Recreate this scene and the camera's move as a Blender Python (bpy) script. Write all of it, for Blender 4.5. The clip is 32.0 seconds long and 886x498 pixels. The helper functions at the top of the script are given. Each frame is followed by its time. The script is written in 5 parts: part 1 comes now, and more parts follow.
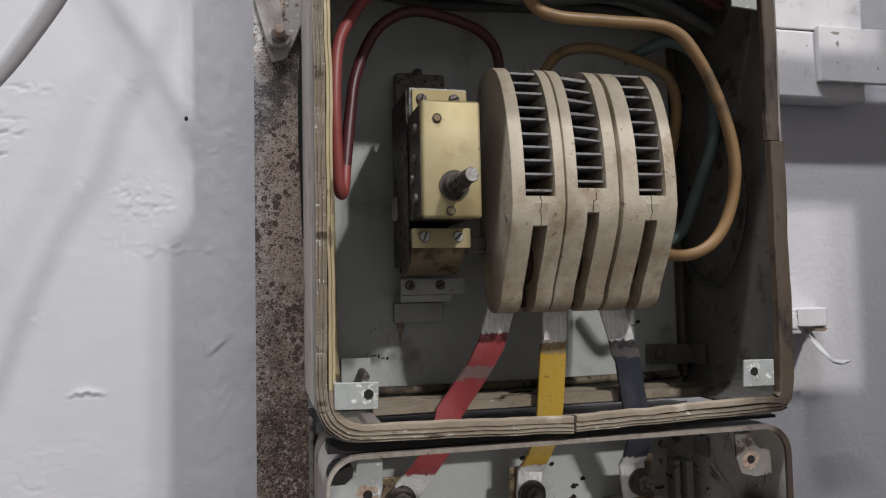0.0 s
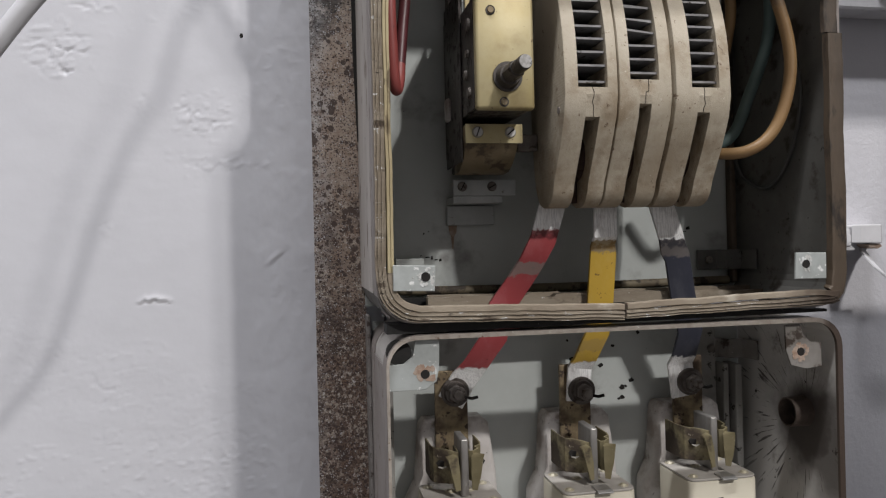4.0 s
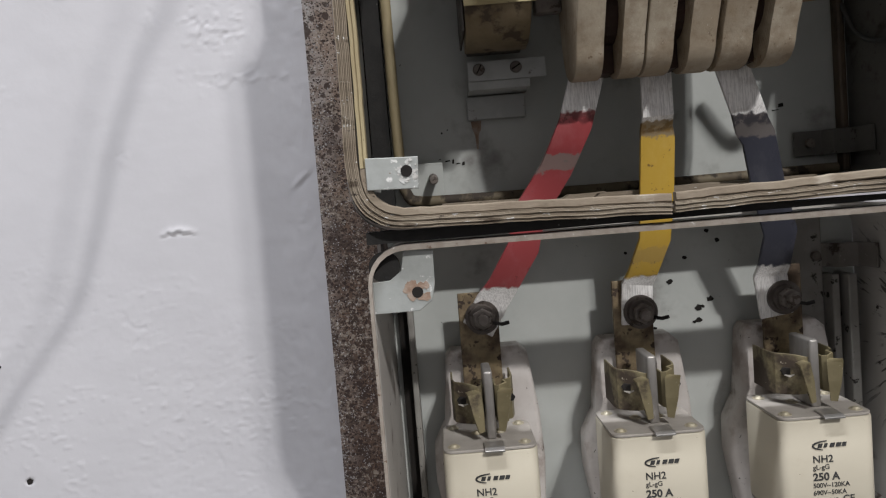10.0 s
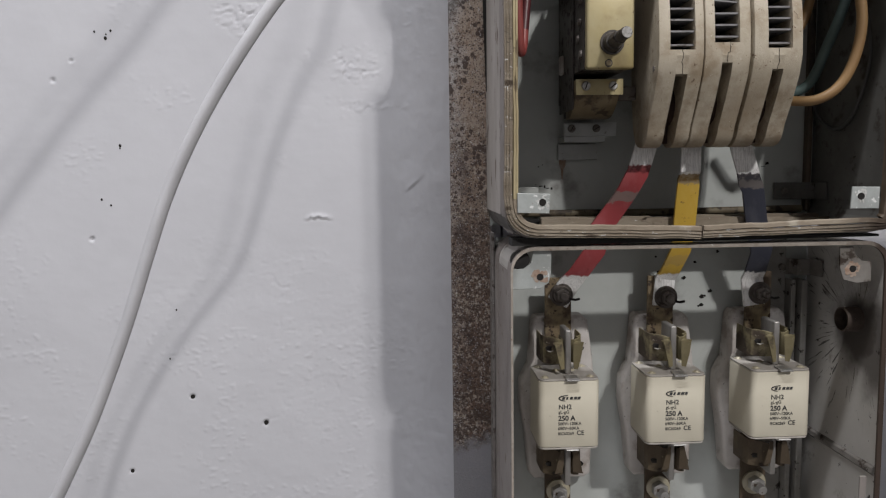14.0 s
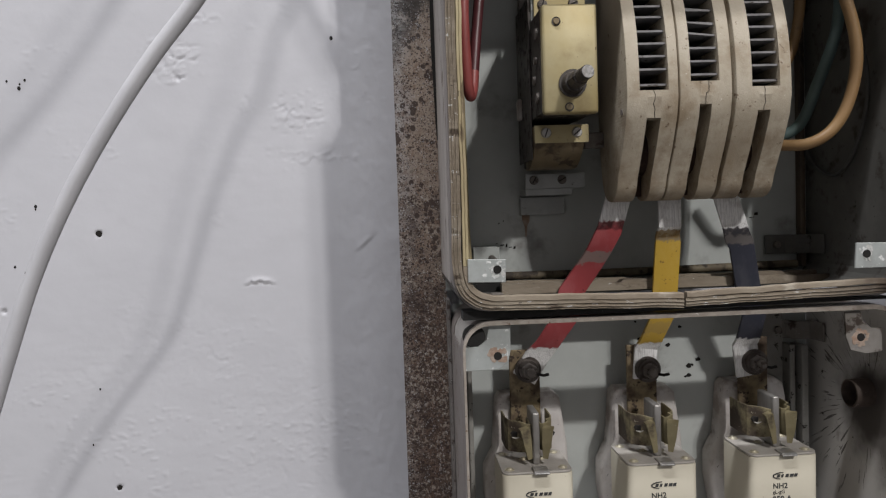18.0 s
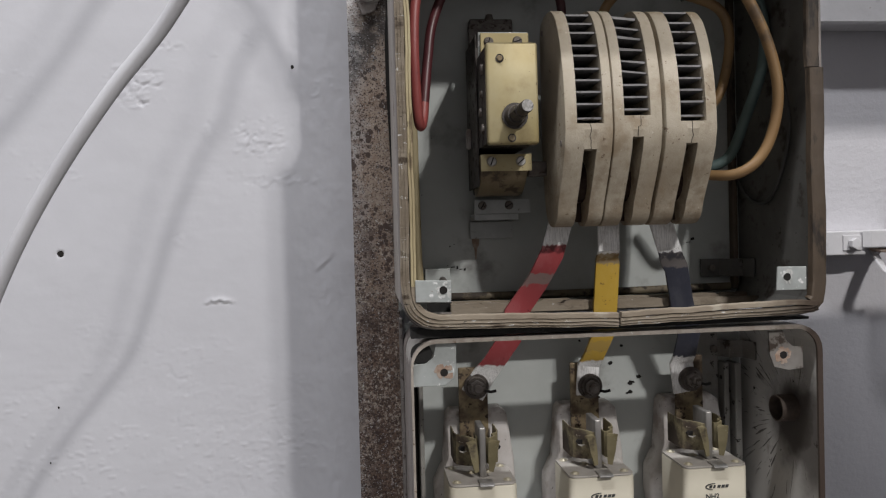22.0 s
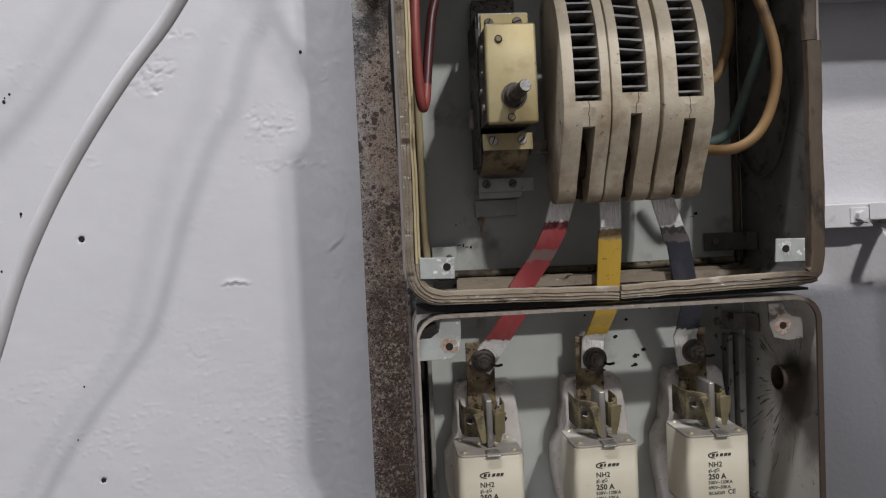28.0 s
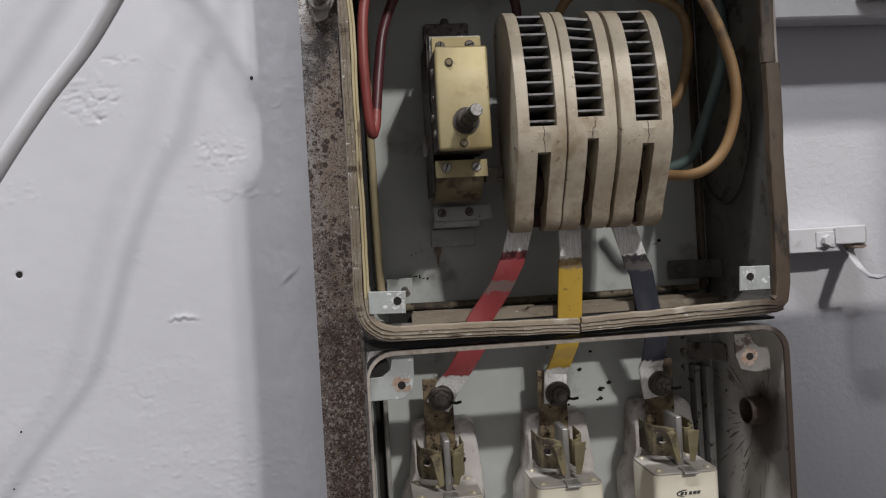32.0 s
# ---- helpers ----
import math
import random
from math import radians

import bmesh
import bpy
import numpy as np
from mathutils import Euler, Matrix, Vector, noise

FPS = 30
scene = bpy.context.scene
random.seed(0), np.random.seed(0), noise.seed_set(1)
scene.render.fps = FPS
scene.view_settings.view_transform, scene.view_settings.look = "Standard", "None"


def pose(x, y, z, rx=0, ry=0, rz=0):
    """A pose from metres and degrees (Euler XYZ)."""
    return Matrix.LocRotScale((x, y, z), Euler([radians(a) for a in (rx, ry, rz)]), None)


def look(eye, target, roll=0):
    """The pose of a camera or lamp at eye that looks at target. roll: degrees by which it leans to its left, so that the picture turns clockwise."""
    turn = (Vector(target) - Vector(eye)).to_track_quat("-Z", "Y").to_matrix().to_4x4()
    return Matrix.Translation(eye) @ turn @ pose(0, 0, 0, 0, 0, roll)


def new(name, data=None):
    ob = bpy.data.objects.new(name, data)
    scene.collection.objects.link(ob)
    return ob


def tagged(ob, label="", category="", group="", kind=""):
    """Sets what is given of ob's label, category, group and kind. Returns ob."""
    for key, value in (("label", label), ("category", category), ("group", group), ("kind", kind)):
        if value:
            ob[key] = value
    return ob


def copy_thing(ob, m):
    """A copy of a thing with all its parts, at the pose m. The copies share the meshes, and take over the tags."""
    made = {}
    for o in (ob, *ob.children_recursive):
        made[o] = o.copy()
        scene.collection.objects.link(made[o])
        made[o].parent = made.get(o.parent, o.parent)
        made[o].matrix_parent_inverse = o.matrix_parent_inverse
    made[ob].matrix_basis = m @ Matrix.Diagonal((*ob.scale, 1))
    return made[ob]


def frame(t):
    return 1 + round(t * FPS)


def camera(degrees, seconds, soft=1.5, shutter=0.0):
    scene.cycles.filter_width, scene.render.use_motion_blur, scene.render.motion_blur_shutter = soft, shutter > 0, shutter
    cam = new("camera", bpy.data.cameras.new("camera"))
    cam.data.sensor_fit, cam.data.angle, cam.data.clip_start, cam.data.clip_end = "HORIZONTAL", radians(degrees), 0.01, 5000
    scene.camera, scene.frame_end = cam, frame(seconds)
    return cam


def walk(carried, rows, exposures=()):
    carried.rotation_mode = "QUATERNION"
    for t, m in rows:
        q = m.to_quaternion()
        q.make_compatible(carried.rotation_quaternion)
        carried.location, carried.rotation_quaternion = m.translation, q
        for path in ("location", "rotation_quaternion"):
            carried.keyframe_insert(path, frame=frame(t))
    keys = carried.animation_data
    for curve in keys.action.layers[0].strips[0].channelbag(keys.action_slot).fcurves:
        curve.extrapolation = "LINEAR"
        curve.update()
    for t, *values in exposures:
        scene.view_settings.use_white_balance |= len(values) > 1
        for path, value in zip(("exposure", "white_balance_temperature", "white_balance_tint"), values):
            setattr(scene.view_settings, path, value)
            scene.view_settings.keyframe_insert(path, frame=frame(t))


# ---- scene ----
cam = camera(62.2, 32.0, 1.2)
METRES, EYE, TILT, LEAN, TURN = 1.5, 1.45, 3.1, 1.2, -13.7
ROWS = [
    (0.0, 0.0, 0.0, 0.0, 0.0, 0.0, -0.0),
    (0.5, 0.0008, 0.0227, -0.0011, 4.97, -0.2, 0.74),
    (1.0, -0.0002, 0.0256, -0.0039, 8.89, 0.02, 1.76),
    (1.5, 0.0237, 0.0443, -0.0008, 8.48, -0.59, 2.02),
    (2.0, 0.0146, 0.0301, -0.0097, 6.86, -1.96, 1.18),
    (2.5, -0.0107, 0.0054, -0.0201, 4.77, -3.44, 0.43),
    (3.0, -0.0055, -0.0047, -0.0288, 3.27, -3.88, 0.01),
    (3.5, -0.0108, -0.0145, -0.0308, 2.9, -3.58, 0.17),
    (5.5, 0.0222, 0.0322, -0.0144, 6.82, -1.74, 1.59),
    (6.0, 0.0191, 0.0406, -0.01, 8.14, -1.5, 2.11),
    (6.5, 0.0143, 0.033, -0.0191, 9.38, -2.02, 2.49),
    (7.0, 0.0544, 0.0386, -0.0302, 11.35, -2.22, 2.98),
    (7.5, 0.0524, 0.0375, -0.0322, 13.84, -1.98, 3.19),
    (8.0, 0.0471, 0.0384, -0.0326, 15.62, -1.99, 3.19),
    (8.5, 0.0401, 0.0472, -0.0366, 15.82, -2.98, 3.73),
    (9.0, 0.0445, 0.0539, -0.0547, 14.63, -4.23, 4.04),
    (9.5, 0.0445, 0.0595, -0.0589, 13.69, -5.27, 4.12),
    (10.0, 0.0381, 0.0553, -0.0547, 13.24, -6.81, 4.15),
    (10.5, 0.0247, 0.0609, -0.0479, 13.1, -8.08, 3.58),
    (11.0, 0.0063, 0.0671, -0.0421, 13.39, -8.88, 2.71),
    (11.5, -0.0046, 0.0703, -0.0416, 14.87, -9.41, 2.4),
    (12.0, -0.0159, 0.0641, -0.0429, 15.91, -9.9, 2.75),
    (12.5, -0.024, 0.0531, -0.057, 14.45, -10.04, 1.96),
    (13.0, -0.0155, -0.022, -0.0385, 12.64, -9.88, 0.94),
    (13.5, -0.0095, -0.0841, -0.0289, 11.46, -9.4, 0.18),
    (14.0, -0.0073, -0.1034, -0.0202, 10.92, -9.01, 0.19),
    (14.5, 0.0013, -0.1104, -0.019, 9.67, -8.26, 0.26),
    (15.0, 0.0145, -0.1086, -0.0122, 8.8, -7.39, 0.45),
    (15.5, 0.0017, -0.0957, -0.0119, 8.38, -7.02, 0.42),
    (17.5, 0.0124, -0.0305, -0.0088, 9.44, -5.98, 1.23),
    (18.0, 0.0056, -0.0409, -0.0126, 10.12, -5.96, 1.32),
    (18.5, 0.0095, -0.0575, -0.0148, 9.95, -6.26, 1.2),
    (19.0, 0.0069, -0.0655, -0.0167, 9.55, -6.12, 0.87),
    (19.5, 0.0108, -0.0728, -0.0152, 9.35, -5.43, 0.43),
    (20.0, 0.0112, -0.0754, -0.0098, 9.41, -4.95, 0.05),
    (20.5, 0.0123, -0.0786, -0.0098, 9.44, -4.53, -0.2),
    (21.0, 0.014, -0.081, -0.0082, 8.79, -4.2, -0.22),
    (21.5, 0.017, -0.0727, -0.0103, 8.27, -4.2, 0.23),
    (22.0, 0.019, -0.0579, -0.0109, 7.85, -4.3, 0.79),
    (22.5, 0.0196, -0.0428, -0.0104, 7.81, -5.26, 1.23),
    (23.0, 0.0124, -0.0301, -0.0171, 7.97, -6.23, 1.35),
    (23.5, 0.0103, -0.0308, -0.0177, 8.24, -6.33, 1.3),
    (24.0, 0.0097, -0.0444, -0.0133, 8.35, -6.26, 1.22),
    (24.5, 0.0126, -0.0611, -0.013, 8.44, -6.12, 1.36),
    (26.5, 0.0104, -0.0794, -0.0143, 9.08, -5.78, 1.2),
    (27.0, 0.0136, -0.0714, -0.0153, 9.06, -5.88, 1.07),
    (27.5, 0.0198, -0.0708, -0.0152, 9.09, -5.66, 1.34),
    (28.0, 0.0288, -0.0672, -0.0123, 9.34, -5.67, 1.89),
    (28.5, 0.0272, -0.0681, -0.0157, 10.05, -6.11, 2.27),
    (29.0, 0.0176, -0.0722, -0.0195, 10.73, -6.57, 2.18),
    (29.5, 0.017, -0.0927, -0.0186, 10.87, -6.86, 1.81),
    (30.0, 0.0218, -0.1082, -0.0183, 10.55, -6.66, 1.51),
    (30.5, 0.0237, -0.0997, -0.0176, 9.85, -6.11, 1.37),
    (31.0, 0.0263, -0.0844, -0.0118, 9.11, -5.2, 1.44),
    (31.5, 0.0284, -0.0654, -0.0088, 8.13, -4.33, 1.89),
    (32.0, 0.0379, -0.047, -0.0116, 7.42, -3.69, 2.46),
]
walk(cam, [(t, pose(0, 0, EYE, TILT, LEAN, TURN) @ pose(METRES * x, METRES * y, METRES * z, 90 + pitch, roll, yaw)) for t, x, y, z, yaw, pitch, roll in ROWS],
     [(0.0, 0.23), (2.0, 0.28), (3.5, 0.22), (8.0, 0.30), (11.0, 0.35), (12.3, 0.26), (13.0, 0.13), (13.5, 0.09), (15.0, 0.09), (24.0, 0.10), (32.0, 0.12)])


# ---------- light ----------
world = bpy.data.worlds.new("world")
scene.world = world
world.use_nodes = True
world.node_tree.nodes["Background"].inputs[0].default_value = (0.8, 0.85, 1.0, 1)
world.node_tree.nodes["Background"].inputs[1].default_value = 0.006

LAMP = Vector((1.36, -2.70, 4.10))


def lamp(name, place, target, power, size, color=(1, 1, 1), size_y=None):
    data = bpy.data.lights.new(name, "AREA")
    data.energy, data.color, data.size = power, color, size
    if size_y:
        data.shape, data.size_y = "RECTANGLE", size_y
    else:
        data.shape = "DISK"
    ob = new(name, data)
    ob.matrix_world = look(place, target)
    return ob


lamp("bulkhead_light", LAMP, (-0.10, 0.50, 1.0), 64.0, 0.13, (1.0, 0.975, 0.95))
lamp("bulkhead_light", LAMP + Vector((0.21, 0, 0)), (-0.10, 0.50, 1.0), 35.0, 0.17, (1.0, 0.975, 0.95))
# Unseen overhead fill, added to brighten the wall more than the box interiors.
lamp("overhead_fill", (-0.45, -0.55, 4.28), (-0.45, -0.55, 0), 88, 1.5, (0.96, 0.97, 1.0), 0.12)


# ---------- helpers ----------
def link(a, b):
    a.id_data.links.new(a, b)


def surface(name, c1, c2, scale=30, rough=0.6, metal=0.0, bump=0.15, bscale=120, spots=(), detail=6, stretch=(1, 1, 1), rough2=None, dist=0.0008):
    """Two colours mixed by noise, with spots (colour, scale, threshold, softness, roughness) over them and a fine relief."""
    m = bpy.data.materials.new(name)
    m.use_nodes = True
    t = m.node_tree
    b = t.nodes["Principled BSDF"]
    b.inputs["Metallic"].default_value = metal
    co = t.nodes.new("ShaderNodeTexCoord")
    mp = t.nodes.new("ShaderNodeMapping")
    mp.inputs["Scale"].default_value = stretch
    link(co.outputs["Object"], mp.inputs["Vector"])

    def nz(s, d=detail):
        n = t.nodes.new("ShaderNodeTexNoise")
        n.inputs["Scale"].default_value, n.inputs["Detail"].default_value, n.inputs["Roughness"].default_value = s, d, 0.62
        link(mp.outputs[0], n.inputs["Vector"])
        return n.outputs["Fac"]

    def ramp(fac, lo, hi):
        r = t.nodes.new("ShaderNodeMapRange")
        r.inputs["From Min"].default_value, r.inputs["From Max"].default_value = lo, hi
        r.interpolation_type = "SMOOTHSTEP"
        link(fac, r.inputs["Value"])
        return r.outputs[0]

    def mix(fac, a, c):
        x = t.nodes.new("ShaderNodeMix")
        x.data_type = "RGBA"
        link(fac, x.inputs[0])
        for s, v in ((x.inputs[6], a), (x.inputs[7], c)):
            if isinstance(v, tuple):
                s.default_value = (*v[:3], 1)
            else:
                link(v, s)
        return x.outputs[2]

    col = mix(ramp(nz(scale), 0.35, 0.65), c1, c2)
    rf = t.nodes.new("ShaderNodeMapRange")
    rf.inputs["To Min"].default_value, rf.inputs["To Max"].default_value = rough, rough2 if rough2 is not None else min(1, rough + 0.15)
    link(nz(scale * 2.3), rf.inputs["Value"])
    rr = rf.outputs[0]
    for sc, ss, th, soft, *more in spots:
        f = ramp(nz(ss, 8), th, th + soft)
        col = mix(f, col, sc)
        if more:
            x = t.nodes.new("ShaderNodeMix")
            link(f, x.inputs[0])
            link(rr, x.inputs[2])
            x.inputs[3].default_value = more[0]
            rr = x.outputs[0]
            if metal and len(more) > 1:
                y = t.nodes.new("ShaderNodeMix")
                link(f, y.inputs[0])
                y.inputs[2].default_value, y.inputs[3].default_value = metal, more[1]
                link(y.outputs[0], b.inputs["Metallic"])
    link(col, b.inputs["Base Color"])
    link(rr, b.inputs["Roughness"])
    if bump:
        k = t.nodes.new("ShaderNodeBump")
        k.inputs["Strength"].default_value, k.inputs["Distance"].default_value = bump, dist
        link(nz(bscale, 5), k.inputs["Height"])
        link(k.outputs[0], b.inputs["Normal"])
    return m


def box(bm, x0, x1, y0, y1, z0, z1, bevel=0.0, seg=2):
    v = [bm.verts.new(p) for p in ((x0, y0, z0), (x1, y0, z0), (x1, y1, z0), (x0, y1, z0), (x0, y0, z1), (x1, y0, z1), (x1, y1, z1), (x0, y1, z1))]
    f = [bm.faces.new([v[i] for i in q]) for q in ((0, 3, 2, 1), (4, 5, 6, 7), (0, 1, 5, 4), (1, 2, 6, 5), (2, 3, 7, 6), (3, 0, 4, 7))]
    if bevel:
        e = {x for q in f for x in q.edges}
        bmesh.ops.bevel(bm, geom=list(e), offset=bevel, segments=seg, profile=0.5, affect="EDGES")
    return bm


def prism(bm, pts, axis, a, b, bevel=0.0, seg=2, ends=2):
    """A polygon drawn in the plane across an axis, from a to b along it. pts are (y, z) for x, (x, z) for y, (x, y) for z."""
    def at(p, h):
        return {"x": (h, p[0], p[1]), "y": (p[0], h, p[1]), "z": (p[0], p[1], h)}[axis]
    lo, hi = [bm.verts.new(at(p, a)) for p in pts], [bm.verts.new(at(p, b)) for p in pts]
    n = len(pts)
    fs = [bm.faces.new(lo), bm.faces.new(hi)]
    fs += [bm.faces.new((lo[i], lo[(i + 1) % n], hi[(i + 1) % n], hi[i])) for i in range(n)]
    bmesh.ops.recalc_face_normals(bm, faces=fs)
    if bevel:
        e = [x for q in fs[:ends] for x in q.edges]
        bmesh.ops.bevel(bm, geom=e, offset=bevel, segments=seg, profile=0.5, affect="EDGES")
    return bm


def rod(bm, a, b, r, r2=None, n=20, bevel=0.0):
    a, b = Vector(a), Vector(b)
    m = Matrix.Translation((a + b) / 2) @ (b - a).to_track_quat("Z", "Y").to_matrix().to_4x4()
    made = bmesh.ops.create_cone(bm, cap_ends=True, segments=n, radius1=r, radius2=r if r2 is None else r2, depth=(b - a).length, matrix=m)
    if bevel:
        e = {x for v in made["verts"] for x in v.link_edges if len(x.link_faces) == 2 and x.calc_face_angle(0) > 1}
        bmesh.ops.bevel(bm, geom=list(e), offset=bevel, segments=2, profile=0.5, affect="EDGES")
    return bm


def smooth_path(pts, n=8):
    """A Catmull-Rom line through the points."""
    p = [Vector(q) for q in pts]
    p = [2 * p[0] - p[1]] + p + [2 * p[-1] - p[-2]]
    out = []
    for i in range(1, len(p) - 2):
        for k in range(n):
            t = k / n
            out.append(0.5 * (2 * p[i] + (p[i + 1] - p[i - 1]) * t + (2 * p[i - 1] - 5 * p[i] + 4 * p[i + 1] - p[i + 2]) * t * t + (3 * p[i] - p[i - 1] - 3 * p[i + 1] + p[i + 2]) * t ** 3))
    return out + [p[-2]]


def tube(bm, pts, r, n=14, steps=8):
    path = smooth_path(pts, steps)
    rings, up = [], Vector((0.13, -1, 0.21)).normalized()
    for i, c in enumerate(path):
        d = (path[min(i + 1, len(path) - 1)] - path[max(i - 1, 0)]).normalized()
        up = (up - d * up.dot(d)).normalized()
        s = d.cross(up)
        rings.append([bm.verts.new(c + r * (math.cos(2 * math.pi * k / n) * up + math.sin(2 * math.pi * k / n) * s)) for k in range(n)])
    for a, b in zip(rings, rings[1:]):
        for k in range(n):
            bm.faces.new((a[k], a[(k + 1) % n], b[(k + 1) % n], b[k]))
    bm.faces.new(rings[0][::-1]), bm.faces.new(rings[-1])
    bmesh.ops.recalc_face_normals(bm, faces=bm.faces[:])
    return bm


def strip(bm, pts, width, thick, across=(1, 0, 0), bevel=0.0008):
    """A flat bar along a broken line, its broad side held across the given way as far as the line lets it."""
    p = [Vector(q) for q in pts]
    rings = []
    for i, c in enumerate(p):
        a = (p[i] - p[i - 1]).normalized() if i else (p[1] - p[0]).normalized()
        b = (p[i + 1] - p[i]).normalized() if i < len(p) - 1 else a
        d = (a + b).normalized()
        s = Vector(across)
        s = (s - d * s.dot(d)).normalized()
        k = d.cross(s).normalized()
        w = width[i] if isinstance(width, (list, tuple)) else width
        rings.append([bm.verts.new(c + s * w / 2 * u + k * thick / 2 * v) for u, v in ((-1, -1), (1, -1), (1, 1), (-1, 1))])
    for a, b in zip(rings, rings[1:]):
        for k in range(4):
            bm.faces.new((a[k], a[(k + 1) % 4], b[(k + 1) % 4], b[k]))
    bm.faces.new(rings[0][::-1]), bm.faces.new(rings[-1])
    bmesh.ops.recalc_face_normals(bm, faces=bm.faces[:])
    if bevel:
        bmesh.ops.bevel(bm, geom=[e for e in bm.edges if e.calc_face_angle(0) > 0.9], offset=bevel, segments=2, profile=0.5, affect="EDGES")
    return bm


def part(name, bm, material, parent=None, label="", smooth=False):
    me = bpy.data.meshes.new(name)
    bm.to_mesh(me)
    bm.free()
    me.materials.append(material)
    if smooth:
        for f in me.polygons:
            f.use_smooth = True
        me.set_sharp_from_angle(angle=radians(38))
    ob = new(name, me)
    if parent:
        ob.parent = parent
    return tagged(ob, label)


def thing(name, place, label, category, group="", kind=""):
    ob = new(name)
    ob.empty_display_size = 0.01
    ob.location = place
    bpy.context.view_layer.update()
    return tagged(ob, label, category, group, kind)


def hold(top):
    """Parts are drawn in world places: keep them there under their thing."""
    bpy.context.view_layer.update()
    inv = Matrix.Translation(top.location).inverted()
    for c in top.children:
        c.matrix_parent_inverse = inv


def B():
    return bmesh.new()


class Nodes:
    """A short way to write a node tree."""

    def __init__(self, name, metal=0.0):
        self.m = bpy.data.materials.new(name)
        self.m.use_nodes = True
        self.t = self.m.node_tree
        self.b = self.t.nodes["Principled BSDF"]
        self.b.inputs["Metallic"].default_value = metal
        self.co = self.t.nodes.new("ShaderNodeTexCoord").outputs["Object"]
        sep = self.t.nodes.new("ShaderNodeSeparateXYZ")
        link(self.co, sep.inputs[0])
        self.x, self.y, self.z = sep.outputs

    def noise(self, scale, detail=6, rough=0.6, stretch=None):
        n = self.t.nodes.new("ShaderNodeTexNoise")
        n.inputs["Scale"].default_value, n.inputs["Detail"].default_value, n.inputs["Roughness"].default_value = scale, detail, rough
        v = self.co
        if stretch:
            mp = self.t.nodes.new("ShaderNodeMapping")
            mp.inputs["Scale"].default_value = stretch
            link(v, mp.inputs["Vector"])
            v = mp.outputs[0]
        link(v, n.inputs["Vector"])
        return n.outputs["Fac"]

    def cells(self, scale):
        n = self.t.nodes.new("ShaderNodeTexVoronoi")
        n.inputs["Scale"].default_value = scale
        link(self.co, n.inputs["Vector"])
        return n.outputs["Distance"]

    def op(self, kind, *args):
        n = self.t.nodes.new("ShaderNodeMath")
        n.operation = kind
        for s, v in zip(n.inputs, args):
            if isinstance(v, (int, float)):
                s.default_value = v
            else:
                link(v, s)
        return n.outputs[0]

    def step(self, v, lo, hi, a=0.0, b=1.0):
        k = self.t.nodes.new("ShaderNodeMapRange")
        k.interpolation_type = "SMOOTHSTEP"
        for i, q in zip((1, 2, 3, 4), (lo, hi, a, b)):
            k.inputs[i].default_value = q
        link(v, k.inputs[0])
        return k.outputs[0]

    def mix(self, f, a, c):
        x = self.t.nodes.new("ShaderNodeMix")
        x.data_type = "RGBA"
        link(f, x.inputs[0])
        for s, v in ((x.inputs[6], a), (x.inputs[7], c)):
            if isinstance(v, tuple):
                s.default_value = (*v, 1)
            else:
                link(v, s)
        return x.outputs[2]

    def blend(self, f, a, c):
        return self.op("ADD", self.op("MULTIPLY", f, self.op("SUBTRACT", c, a)), a)

    def done(self, col, rough, height=None, strength=0.4, dist=0.0008):
        link(col, self.b.inputs["Base Color"])
        if isinstance(rough, (int, float)):
            self.b.inputs["Roughness"].default_value = rough
        else:
            link(rough, self.b.inputs["Roughness"])
        if height is not None:
            k = self.t.nodes.new("ShaderNodeBump")
            k.inputs["Strength"].default_value, k.inputs["Distance"].default_value = strength, dist
            link(height, k.inputs["Height"])
            link(k.outputs[0], self.b.inputs["Normal"])
        return self.m


